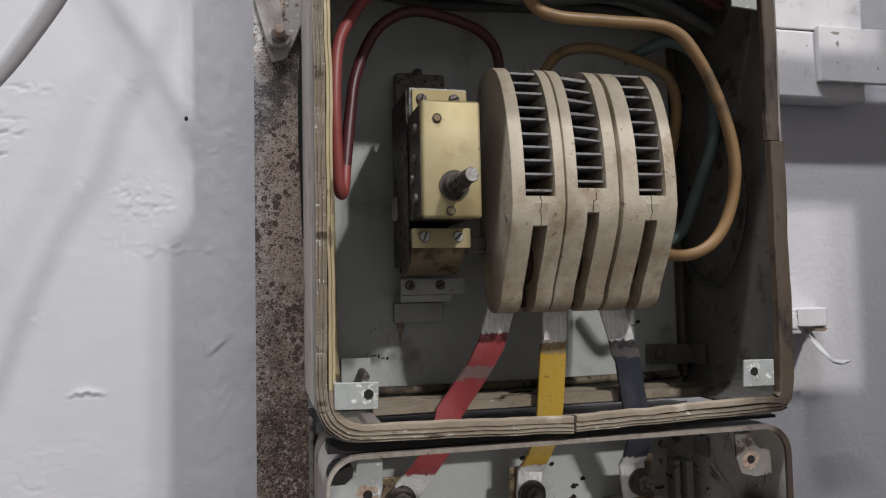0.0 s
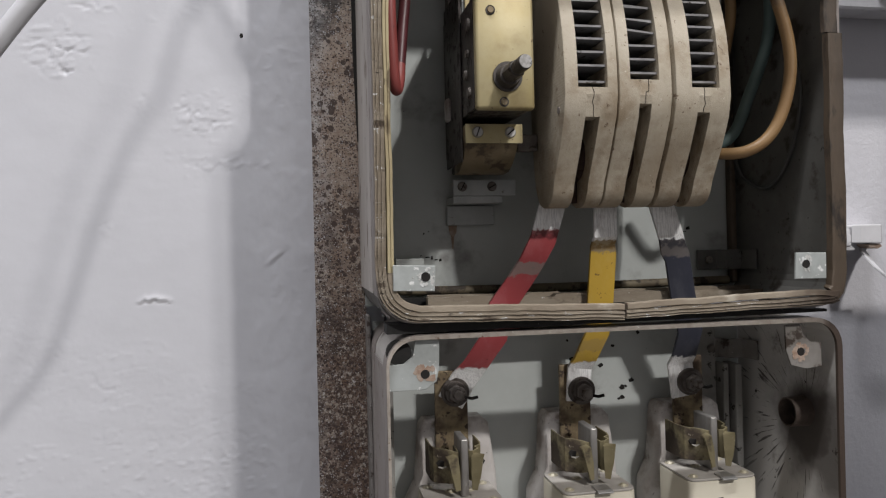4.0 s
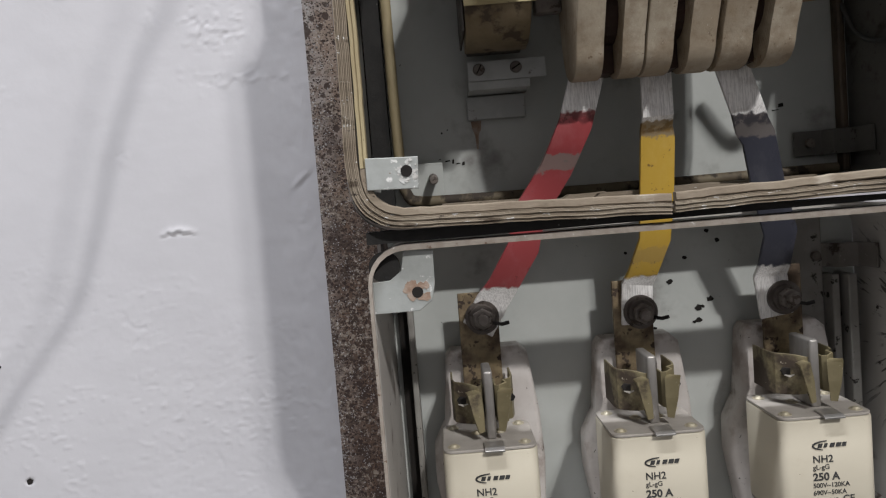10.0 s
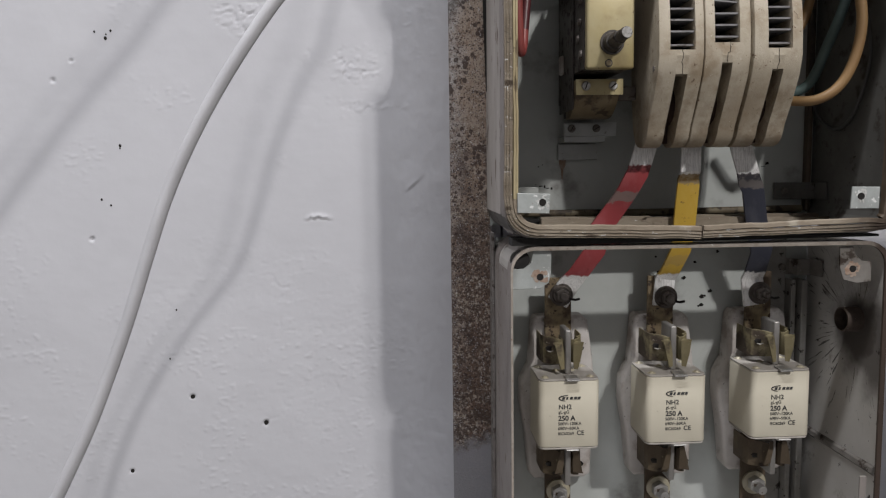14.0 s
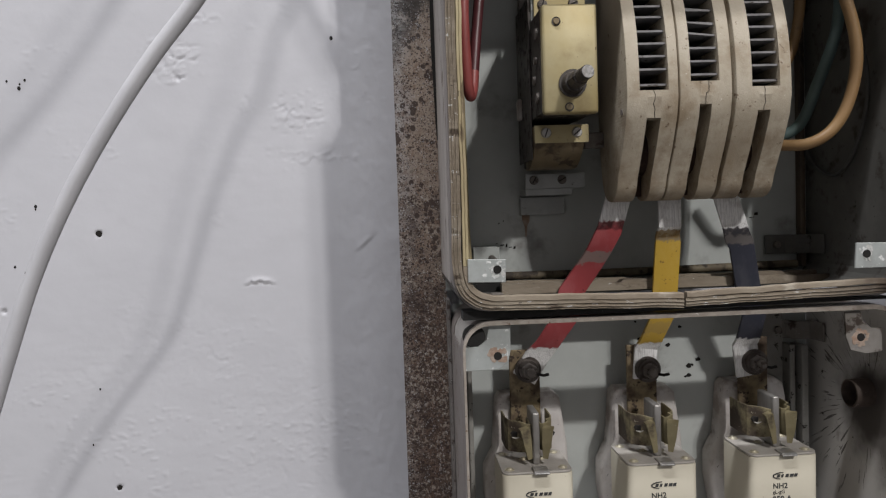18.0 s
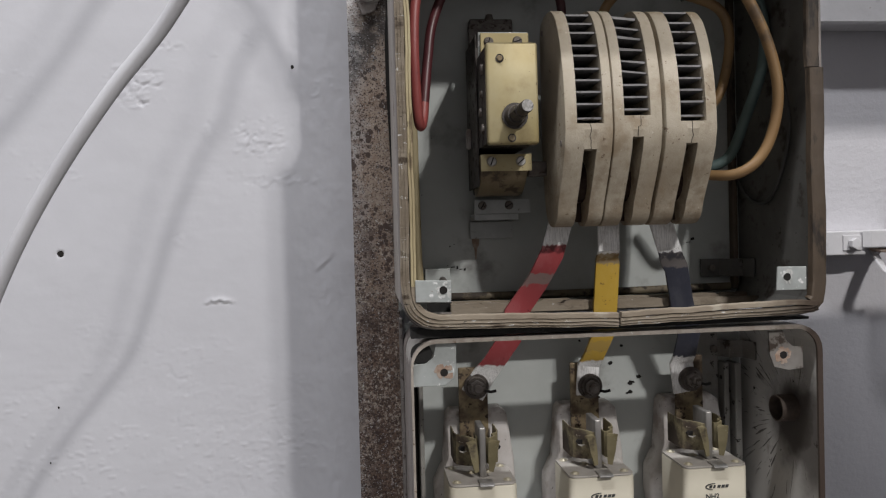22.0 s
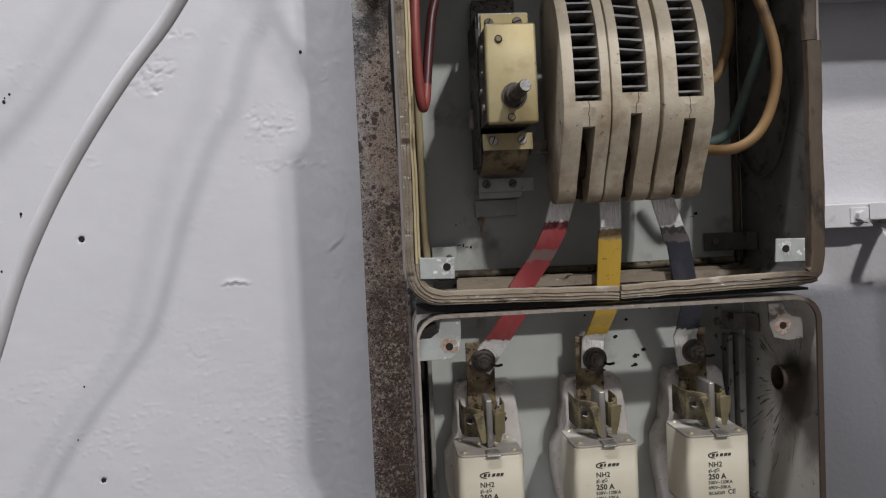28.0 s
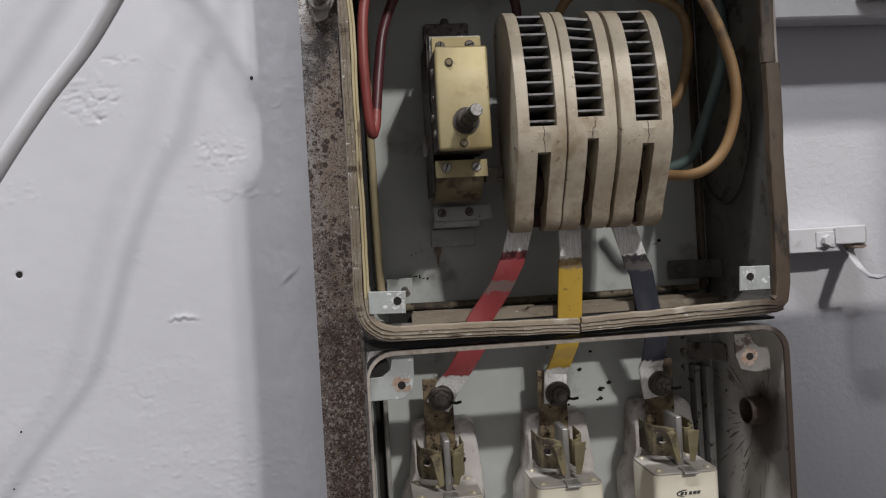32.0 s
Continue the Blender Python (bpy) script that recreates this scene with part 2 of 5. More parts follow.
def rusted_post():
    """Grey paint eaten by rust: dense dots, round pits, pale flecks, more rust towards the foot."""
    n = Nodes("rusted_grey_steel")
    big, mid, fine = n.noise(18, 5), n.noise(120, 8, 0.7), n.noise(900, 3, 0.6)
    low = n.step(n.op("ADD", n.z, n.op("MULTIPLY", n.op("SUBTRACT", big, 0.5), 0.22)), 1.29, 1.56, 1.0, 0.0)
    right = n.step(n.op("ADD", n.x, n.op("MULTIPLY", n.op("SUBTRACT", big, 0.5), 0.05)), 0.0, 0.014)
    col = n.mix(right, (0.42, 0.385, 0.365), (0.345, 0.275, 0.222))
    col = n.mix(n.op("MULTIPLY", low, n.step(n.op("ADD", n.x, n.op("MULTIPLY", big, 0.03)), 0.008, 0.026, 0.72, 0.97)), col, (0.085, 0.052, 0.038))
    col = n.mix(n.op("MULTIPLY", n.step(mid, 0.43, 0.62), 0.65), col, (0.165, 0.100, 0.066))
    patch = n.step(n.op("ADD", n.noise(75, 6, 0.65), n.op("MULTIPLY", low, 0.05)), 0.52, 0.62)
    col = n.mix(n.op("MULTIPLY", patch, n.op("ADD", n.op("MULTIPLY", low, 0.7), 0.14)), col, (0.050, 0.031, 0.024))
    pale = n.op("MULTIPLY", n.step(n.noise(190, 7, 0.75), 0.54, 0.60), low)
    col = n.mix(n.op("MULTIPLY", pale, 0.55), col, (0.34, 0.27, 0.225))
    more = n.op("ADD", n.op("ADD", n.op("MULTIPLY", low, 0.09), 0.05), n.op("MULTIPLY", n.op("SUBTRACT", mid, 0.5), 0.55))
    dots = n.step(n.op("SUBTRACT", n.cells(620), more), 0.20, 0.34, 1.0, 0.0)
    dots2 = n.step(n.op("SUBTRACT", n.cells(300), more), 0.13, 0.20, 1.0, 0.0)
    pit = n.step(n.op("ADD", n.cells(165), n.op("MULTIPLY", n.op("SUBTRACT", 0.56, n.noise(40, 4)), 2.0)), 0.33, 0.41, 1.0, 0.0)
    dark = n.op("MAXIMUM", n.op("MAXIMUM", n.op("MULTIPLY", dots, 0.9), dots2), n.op("MULTIPLY", pit, 0.9))
    col = n.mix(dark, col, (0.042, 0.024, 0.019))
    flecks = n.op("MULTIPLY", n.op("MULTIPLY", n.step(n.noise(300, 5, 0.7), 0.52, 0.57), n.step(n.noise(45, 5), 0.40, 0.56)), n.step(low, 0.0, 0.4))
    col = n.mix(n.op("MULTIPLY", flecks, 0.75), col, (0.37, 0.315, 0.262))
    left = n.step(n.x, -0.006, 0.004, 0.10, 0.0)
    up = n.step(n.z, 1.545, 1.64)
    white = n.step(n.op("SUBTRACT", n.cells(640), n.op("ADD", n.op("MULTIPLY", n.op("SUBTRACT", n.noise(150, 5, 0.7), 0.51), 1.3), n.op("ADD", n.op("MULTIPLY", up, 0.06), left))), 0.15, 0.25, 1.0, 0.0)
    frost = n.op("MULTIPLY", n.op("MULTIPLY", n.step(n.noise(240, 7, 0.8, (0.7, 1, 1.5)), 0.50, 0.56), up), n.step(n.op("ADD", n.x, n.op("MULTIPLY", big, 0.02)), 0.004, 0.020, 1.0, 0.1))
    smudge = n.op("MULTIPLY", n.step(n.op("ABSOLUTE", n.op("SUBTRACT", n.op("ADD", n.z, n.op("MULTIPLY", n.x, -1.2)), 1.592)), 0.005, 0.045, 1.0, 0.0), n.step(n.noise(60, 5), 0.32, 0.52))
    col = n.mix(n.op("MULTIPLY", smudge, 0.85), col, (0.025, 0.023, 0.024))
    col = n.mix(n.op("MAXIMUM", n.op("MULTIPLY", white, 0.5), n.op("MULTIPLY", frost, 0.8)), col, (0.60, 0.60, 0.61))
    foot = n.step(n.op("ADD", n.z, n.op("ADD", n.op("MULTIPLY", n.op("SUBTRACT", mid, 0.5), 0.05), n.op("MULTIPLY", n.x, -0.25))), 1.128, 1.152, 1.0, 0.0)
    col = n.mix(n.op("MULTIPLY", foot, 0.93), col, n.mix(n.noise(12), (0.21, 0.205, 0.225), (0.27, 0.265, 0.285)))
    return n.done(col, 0.75, n.op("SUBTRACT", n.op("ADD", mid, n.op("MULTIPLY", fine, 0.4)), n.op("MULTIPLY", dark, 0.6)), 0.7, 0.0008)


def bar_coat(name, c1, c2, dark, z_top, z_low, scuffs):
    """Bare brushed metal at both ends, chipped paint between two ragged heights, scuffed patches at the bends."""
    n = Nodes(name)
    rag = n.op("MULTIPLY", n.op("SUBTRACT", n.noise(200, 3, 0.5), 0.5), 0.007)
    h = n.op("ADD", n.z, rag)
    brush = n.noise(420, 5, 0.7, (3.0, 3.0, 0.25))
    bare = n.mix(n.step(brush, 0.35, 0.60), (0.62, 0.61, 0.605), (0.92, 0.91, 0.90))
    soil = n.step(n.noise(120, 6), 0.52, 0.64)
    bare = n.mix(n.op("MULTIPLY", soil, 0.22), bare, (0.20, 0.15, 0.12))
    paint = n.mix(n.noise(30), c1, c2)
    paint = n.mix(n.step(n.noise(170, 7, 0.7), 0.62, 0.66), paint, dark)
    paint = n.mix(n.step(n.noise(330, 5, 0.7), 0.70, 0.72), paint, (0.55, 0.5, 0.47))
    paint = n.mix(n.op("MULTIPLY", n.step(n.noise(55, 7, 0.7, (1, 1, 0.5)), 0.48, 0.66), 0.22), paint, tuple(min(1, 0.85 * c + 0.12) for c in c1))
    on = n.op("MULTIPLY", n.step(h, z_top - 0.0008, z_top + 0.0008, 1.0, 0.0), n.step(h, z_low - 0.001, z_low + 0.001))
    for z, r, k in scuffs:
        s = n.step(n.op("ADD", n.op("ABSOLUTE", n.op("SUBTRACT", n.z, z)), n.op("MULTIPLY", n.op("SUBTRACT", n.noise(160, 6, 0.7), 0.5), 0.012)), r * 0.75, r, k, 0.0)
        paint = n.mix(s, paint, (0.205, 0.180, 0.163))
    edge = n.op("MULTIPLY", n.step(n.op("ABSOLUTE", n.op("SUBTRACT", h, z_top - 0.0035)), 0.0018, 0.0042, 1.0, 0.0), n.step(n.noise(210, 5, 0.7), 0.40, 0.52))
    paint = n.mix(n.op("MULTIPLY", edge, 0.8), paint, dark)
    col = n.mix(on, bare, paint)
    rough = n.blend(on, 0.42, 0.48)
    link(n.op("MULTIPLY", n.op("SUBTRACT", 1.0, on), 0.08), n.b.inputs["Metallic"])
    return n.done(col, rough, n.op("ADD", n.noise(240, 6), n.op("MULTIPLY", on, 1.4)), 0.35, 0.0004)


# ---------- materials ----------
WALL = surface("white_wall_paint", (0.556, 0.554, 0.586), (0.528, 0.526, 0.558), 5, 0.55, bump=0.16, bscale=240, dist=0.0006)
ROUGHW = surface("rough_white_wall_paint", (0.575, 0.565, 0.595), (0.545, 0.535, 0.565), 5, 0.55, bump=0.45, bscale=130, dist=0.0022)
ROOM = surface("room_paint", (0.27, 0.265, 0.265), (0.235, 0.23, 0.23), 3, 0.7)
CONCRETE = surface("floor_concrete", (0.16, 0.152, 0.145), (0.21, 0.20, 0.19), 6, 0.8)
RUST = rusted_post()
GREEN = surface("grey_green_enclosure_paint", (0.435, 0.455, 0.44), (0.49, 0.51, 0.495), 14, 0.38, bump=0.10, bscale=160,
                spots=(((0.235, 0.226, 0.217), 16, 0.55, 0.18, 0.6), ((0.06, 0.055, 0.05), 120, 0.71, 0.02, 0.7), ((0.05, 0.045, 0.04), 300, 0.72, 0.02, 0.8), ((0.62, 0.63, 0.61), 380, 0.75, 0.02, 0.8)))
# Side paint set far darker than the panel: inside shade mixed with brown soiling.
DIRTYSHADE = surface("soiled_shaded_grey_green_paint", (0.092, 0.088, 0.081), (0.13, 0.125, 0.115), 18, 0.75, bump=0.15, bscale=160,
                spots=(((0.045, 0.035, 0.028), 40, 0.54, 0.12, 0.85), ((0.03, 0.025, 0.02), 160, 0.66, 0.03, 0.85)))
RIM = surface("grey_rim_paint", (0.265, 0.238, 0.222), (0.225, 0.198, 0.183), 22, 0.45, bump=0.15, bscale=220,
              spots=(((0.15, 0.12, 0.10), 60, 0.58, 0.12, 0.7), ((0.05, 0.036, 0.028), 240, 0.68, 0.03, 0.9), ((0.42, 0.40, 0.38), 300, 0.71, 0.02, 0.8)))
EDGE = surface("worn_pale_edge", (0.37, 0.33, 0.29), (0.28, 0.24, 0.205), 120, 0.6, bump=0.3, bscale=400,
               spots=(((0.14, 0.085, 0.058), 210, 0.63, 0.05, 0.9), ((0.60, 0.59, 0.58), 260, 0.65, 0.03, 0.8)))
RIMOUT = surface("speckled_outer_rim", (0.20, 0.185, 0.175), (0.15, 0.132, 0.122), 90, 0.6, bump=0.3, bscale=300,
                 spots=(((0.05, 0.035, 0.028), 150, 0.56, 0.08, 0.9), ((0.45, 0.44, 0.43), 380, 0.65, 0.03, 0.8)))
# Black rubber; also painted in for the shaded gap beside the seal.
BLACK = surface("black_rubber_and_gap_shade", (0.008, 0.0075, 0.0075), (0.015, 0.014, 0.013), 80, 0.7, bump=0.4, bscale=300,
                spots=(((0.45, 0.44, 0.42), 420, 0.70, 0.02, 0.9),))
TAN = surface("tan_laminated_gasket", (0.32, 0.27, 0.208), (0.235, 0.19, 0.142), 45, 0.75, bump=0.5, bscale=400, stretch=(0.6, 1, 1),
              spots=(((0.15, 0.112, 0.078), 40, 0.55, 0.16, 0.9), ((0.05, 0.036, 0.026), 300, 0.67, 0.04, 0.9), ((0.43, 0.38, 0.31), 60, 0.56, 0.14, 0.9)))
LAM = surface("brown_layered_gasket_edge", (0.22, 0.178, 0.132), (0.29, 0.245, 0.19), 70, 0.8, bump=0.6, bscale=420, stretch=(0.35, 1, 1),
              spots=(((0.085, 0.062, 0.044), 80, 0.55, 0.10, 0.95), ((0.03, 0.022, 0.018), 300, 0.65, 0.04, 0.95), ((0.60, 0.59, 0.57), 330, 0.62, 0.03, 0.9)))
SEALY = surface("old_yellow_rubber", (0.40, 0.335, 0.20), (0.31, 0.25, 0.145), 40, 0.6, bump=0.3, bscale=300, stretch=(1, 1, 0.35),
                spots=(((0.13, 0.095, 0.055), 60, 0.58, 0.08, 0.8), ((0.06, 0.045, 0.03), 200, 0.66, 0.04, 0.9)))
BEADD = surface("browned_rubber", (0.17, 0.14, 0.09), (0.11, 0.085, 0.055), 50, 0.6, bump=0.3, bscale=300, spots=(((0.04, 0.03, 0.022), 60, 0.52, 0.08, 0.8), ((0.34, 0.29, 0.19), 80, 0.63, 0.05, 0.7)))
BROWNG = surface("dark_brown_gasket", (0.060, 0.042, 0.029), (0.10, 0.072, 0.048), 30, 0.5, bump=0.3, bscale=300, stretch=(1, 1, 0.3), spots=(((0.025, 0.018, 0.014), 60, 0.52, 0.1, 0.6), ((0.19, 0.14, 0.09), 120, 0.66, 0.04, 0.7)))
FLANK = surface("pale_worn_flank", (0.40, 0.37, 0.345), (0.33, 0.30, 0.275), 30, 0.5, bump=0.2, bscale=200, stretch=(1, 1, 0.4), spots=(((0.13, 0.095, 0.075), 60, 0.60, 0.06, 0.8), ((0.58, 0.56, 0.54), 240, 0.66, 0.03, 0.8)))
SPOT = surface("black_spotted_grey_paint", (0.30, 0.29, 0.27), (0.22, 0.21, 0.195), 30, 0.5, bump=0.15,
               spots=(((0.03, 0.025, 0.022), 95, 0.60, 0.03, 0.8),))
CREAM = surface("cream_moulded_plastic", (0.40, 0.345, 0.265), (0.46, 0.405, 0.322), 35, 0.55, bump=0.35, bscale=520,
                spots=(((0.285, 0.222, 0.150), 24, 0.52, 0.18, 0.7), ((0.15, 0.10, 0.065), 150, 0.63, 0.05, 0.8), ((0.58, 0.53, 0.44), 300, 0.66, 0.03, 0.7), ((0.17, 0.12, 0.08), 420, 0.665, 0.03, 0.8)))


def hatch(m):
    """Fine moulded diamonds on the flat cheeks, none on the rims."""
    t = m.node_tree
    bump = [k for k in t.nodes if k.type == "BUMP"][0]
    old = bump.inputs["Height"].links[0].from_socket
    co = t.nodes.new("ShaderNodeTexCoord")
    p, q = t.nodes.new("ShaderNodeSeparateXYZ"), t.nodes.new("ShaderNodeSeparateXYZ")
    link(co.outputs["Object"], p.inputs[0])
    link(co.outputs["Normal"], q.inputs[0])

    def op(kind, *args):
        n = t.nodes.new("ShaderNodeMath")
        n.operation = kind
        for s, v in zip(n.inputs, args):
            if isinstance(v, (int, float)):
                s.default_value = v
            else:
                link(v, s)
        return n.outputs[0]
    y, z = p.outputs["Y"], op("MULTIPLY", p.outputs["Z"], 0.62)
    a = op("ABSOLUTE", op("SINE", op("MULTIPLY", op("ADD", y, z), 1250.0)))
    b = op("ABSOLUTE", op("SINE", op("MULTIPLY", op("SUBTRACT", y, z), 1250.0)))
    flat = op("GREATER_THAN", op("ABSOLUTE", q.outputs["X"]), 0.95)
    link(op("ADD", old, op("MULTIPLY", op("MULTIPLY", op("MINIMUM", a, b), flat), 0.9)), bump.inputs["Height"])
    return m


hatch(CREAM)


def heel_soil(m, z0, z1, tone):
    """Brown grease in patches, most of it on the lower ends."""
    t = m.node_tree
    b = t.nodes["Principled BSDF"]
    old = b.inputs["Base Color"].links[0].from_socket
    co, sep = t.nodes.new("ShaderNodeTexCoord"), t.nodes.new("ShaderNodeSeparateXYZ")
    link(co.outputs["Object"], sep.inputs[0])
    nz, add, k, x = t.nodes.new("ShaderNodeTexNoise"), t.nodes.new("ShaderNodeMath"), t.nodes.new("ShaderNodeMapRange"), t.nodes.new("ShaderNodeMix")
    nz.inputs["Scale"].default_value, nz.inputs["Detail"].default_value, nz.inputs["Roughness"].default_value = 48, 7, 0.68
    link(co.outputs["Object"], nz.inputs["Vector"])
    add.operation = "MULTIPLY_ADD"
    link(nz.outputs["Fac"], add.inputs[0])
    add.inputs[1].default_value = 0.34
    link(sep.outputs["Z"], add.inputs[2])
    for i, q in zip((1, 2, 3, 4), (z0 + 0.17, z1 + 0.17, 0.75, 0.0)):
        k.inputs[i].default_value = q
    link(add.outputs[0], k.inputs[0])
    x.data_type = "RGBA"
    link(k.outputs[0], x.inputs[0])
    link(old, x.inputs[6])
    x.inputs[7].default_value = (*tone, 1)
    link(x.outputs[2], b.inputs["Base Color"])


heel_soil(CREAM, 1.420, 1.492, (0.215, 0.158, 0.102))
FIN = surface("grey_steel_fin", (0.17, 0.165, 0.17), (0.25, 0.245, 0.25), 90, 0.45, 0.4, bump=0.1, spots=(((0.07, 0.06, 0.055), 120, 0.60, 0.06, 0.8, 0.1),))
# Near-black for marks, and for the shade inside gaps, slots and holes.
DARK = surface("dark_marks_and_gap_shade", (0.008, 0.0065, 0.006), (0.014, 0.011, 0.009), 60, 0.9)
ZINC = surface("yellow_passivated_zinc", (0.37, 0.295, 0.135), (0.42, 0.36, 0.215), 14, 0.42, 0.35, bump=0.10, bscale=300,
               spots=(((0.38, 0.36, 0.31), 11, 0.58, 0.22, 0.4, 0.45), ((0.24, 0.180, 0.085), 20, 0.52, 0.25, 0.6, 0.2), ((0.10, 0.075, 0.045), 260, 0.66, 0.05, 0.7, 0.1)))
BLACKST = surface("blackened_steel", (0.042, 0.036, 0.033), (0.070, 0.060, 0.054), 90, 0.45, 0.3, bump=0.3, spots=(((0.022, 0.017, 0.014), 130, 0.54, 0.08, 0.8, 0.1), ((0.26, 0.24, 0.22), 300, 0.69, 0.03, 0.5)))
NUTB = surface("browned_steel_nut", (0.085, 0.071, 0.063), (0.13, 0.112, 0.10), 90, 0.42, 0.4, bump=0.3, spots=(((0.045, 0.034, 0.028), 130, 0.55, 0.08, 0.8, 0.1), ((0.36, 0.34, 0.32), 300, 0.67, 0.03, 0.5)))
STUBM = surface("sooty_tube", (0.105, 0.080, 0.066), (0.06, 0.043, 0.035), 60, 0.6, 0.3, bump=0.3, spots=(((0.30, 0.27, 0.25), 120, 0.64, 0.04, 0.6),))
BRONZE = surface("browned_zinc", (0.17, 0.125, 0.07), (0.235, 0.185, 0.115), 50, 0.40, 0.4, bump=0.15,
                 spots=(((0.07, 0.05, 0.032), 60, 0.54, 0.10, 0.7, 0.1), ((0.42, 0.37, 0.27), 26, 0.66, 0.10, 0.5)))
STEEL = surface("dull_steel", (0.42, 0.41, 0.40), (0.52, 0.51, 0.50), 70, 0.4, 0.85, bump=0.15, bscale=300,
                spots=(((0.16, 0.12, 0.09), 140, 0.64, 0.05, 0.8, 0.2),))
DSTEEL = surface("dark_steel", (0.12, 0.103, 0.092), (0.19, 0.168, 0.152), 90, 0.45, 0.4, bump=0.25, spots=(((0.055, 0.04, 0.032), 160, 0.56, 0.06, 0.8, 0.1), ((0.42, 0.40, 0.38), 260, 0.68, 0.03, 0.5)))


def browned(m, x0, x1, tone):
    """Rust brown that has crept over the far end of a strip, with a ragged front."""
    t = m.node_tree
    b = t.nodes["Principled BSDF"]
    old = b.inputs["Base Color"].links[0].from_socket
    co, sep = t.nodes.new("ShaderNodeTexCoord"), t.nodes.new("ShaderNodeSeparateXYZ")
    link(co.outputs["Object"], sep.inputs[0])
    nz, add, k, x = t.nodes.new("ShaderNodeTexNoise"), t.nodes.new("ShaderNodeMath"), t.nodes.new("ShaderNodeMapRange"), t.nodes.new("ShaderNodeMix")
    nz.inputs["Scale"].default_value, nz.inputs["Detail"].default_value = 60, 6
    link(co.outputs["Object"], nz.inputs["Vector"])
    add.operation = "MULTIPLY_ADD"
    link(nz.outputs["Fac"], add.inputs[0])
    add.inputs[1].default_value = 0.05
    link(sep.outputs["X"], add.inputs[2])
    for i, q in zip((1, 2), (x0 + 0.025, x1 + 0.025)):
        k.inputs[i].default_value = q
    link(add.outputs[0], k.inputs[0])
    x.data_type = "RGBA"
    link(k.outputs[0], x.inputs[0])
    link(old, x.inputs[6])
    x.inputs[7].default_value = (*tone, 1)
    link(x.outputs[2], b.inputs["Base Color"])


browned(TAN, 0.295, 0.345, (0.055, 0.036, 0.024))
browned(LAM, 0.285, 0.335, (0.045, 0.030, 0.021))
browned(EDGE, 0.31, 0.345, (0.060, 0.040, 0.030))
GREYP = surface("grey_painted_bracket", (0.46, 0.475, 0.47), (0.38, 0.39, 0.385), 40, 0.42, bump=0.12, spots=(((0.14, 0.12, 0.10), 110, 0.64, 0.04, 0.7),))
SOILED = surface("soiled_grey_lug", (0.21, 0.195, 0.18), (0.16, 0.145, 0.13), 40, 0.6, bump=0.3,
                 spots=(((0.05, 0.036, 0.028), 60, 0.54, 0.08, 0.9), ((0.42, 0.40, 0.38), 240, 0.67, 0.03, 0.8)))
PALE = surface("pale_worn_zinc", (0.40, 0.42, 0.41), (0.33, 0.345, 0.335), 60, 0.45, 0.2, bump=0.2,
               spots=(((0.72, 0.72, 0.71), 130, 0.60, 0.04, 0.8), ((0.22, 0.15, 0.11), 110, 0.68, 0.03, 0.9)))
CRUST = surface("white_corrosion_crust", (0.62, 0.63, 0.62), (0.48, 0.47, 0.45), 160, 0.9, bump=0.5, bscale=500)
FLAKE = surface("flaking_rust", (0.27, 0.18, 0.13), (0.36, 0.29, 0.24), 160, 0.9, bump=0.5, bscale=500)
TIN = surface("scratched_tinned_bar", (0.52, 0.51, 0.50), (0.64, 0.63, 0.62), 220, 0.35, 0.7, bump=0.2, bscale=500, stretch=(3, 3, 0.6))
RED = bar_coat("worn_red_bar", (0.36, 0.060, 0.066), (0.28, 0.040, 0.046), (0.10, 0.014, 0.017), 1.418, 1.3165, ((1.3905, 0.0055, 0.8), (1.4165, 0.003, 0.3)))
YELLOW = bar_coat("worn_yellow_bar", (0.60, 0.385, 0.05), (0.52, 0.33, 0.05), (0.22, 0.13, 0.035), 1.4095, 1.3165, ((1.4065, 0.0065, 0.75), (1.330, 0.006, 0.25)))
BLUE = bar_coat("worn_navy_bar", (0.028, 0.030, 0.046), (0.045, 0.047, 0.066), (0.02, 0.02, 0.03), 1.4095, 1.3165, ((1.4025, 0.0075, 0.6),))
SCUFF = surface("scuffed_bar_metal", (0.34, 0.33, 0.32), (0.22, 0.21, 0.20), 420, 0.5, 0.3, bump=0.3, spots=(((0.06, 0.055, 0.05), 500, 0.58, 0.04, 0.8),))
CERAMIC = surface("dirty_white_porcelain", (0.60, 0.57, 0.55), (0.49, 0.455, 0.435), 22, 0.35, bump=0.08,
                  spots=(((0.33, 0.28, 0.25), 26, 0.50, 0.16, 0.6), ((0.16, 0.125, 0.105), 42, 0.56, 0.20, 0.7), ((0.06, 0.045, 0.038), 240, 0.66, 0.04, 0.8)))
BRASS = surface("aged_brass", (0.21, 0.178, 0.100), (0.29, 0.25, 0.150), 30, 0.38, 0.35, bump=0.2,
                spots=(((0.065, 0.048, 0.036), 22, 0.50, 0.12, 0.7, 0.2), ((0.05, 0.038, 0.03), 150, 0.64, 0.05, 0.8, 0.1), ((0.46, 0.41, 0.32), 200, 0.67, 0.03, 0.5, 0.3)))
STRAPM = surface("mottled_brass_strap", (0.31, 0.245, 0.145), (0.175, 0.128, 0.080), 110, 0.42, 0.3, bump=0.25, bscale=260, spots=(((0.095, 0.066, 0.046), 45, 0.47, 0.16, 0.8, 0.1), ((0.06, 0.042, 0.032), 170, 0.57, 0.05, 0.8, 0.1), ((0.52, 0.45, 0.29), 90, 0.66, 0.05, 0.5, 0.3)))
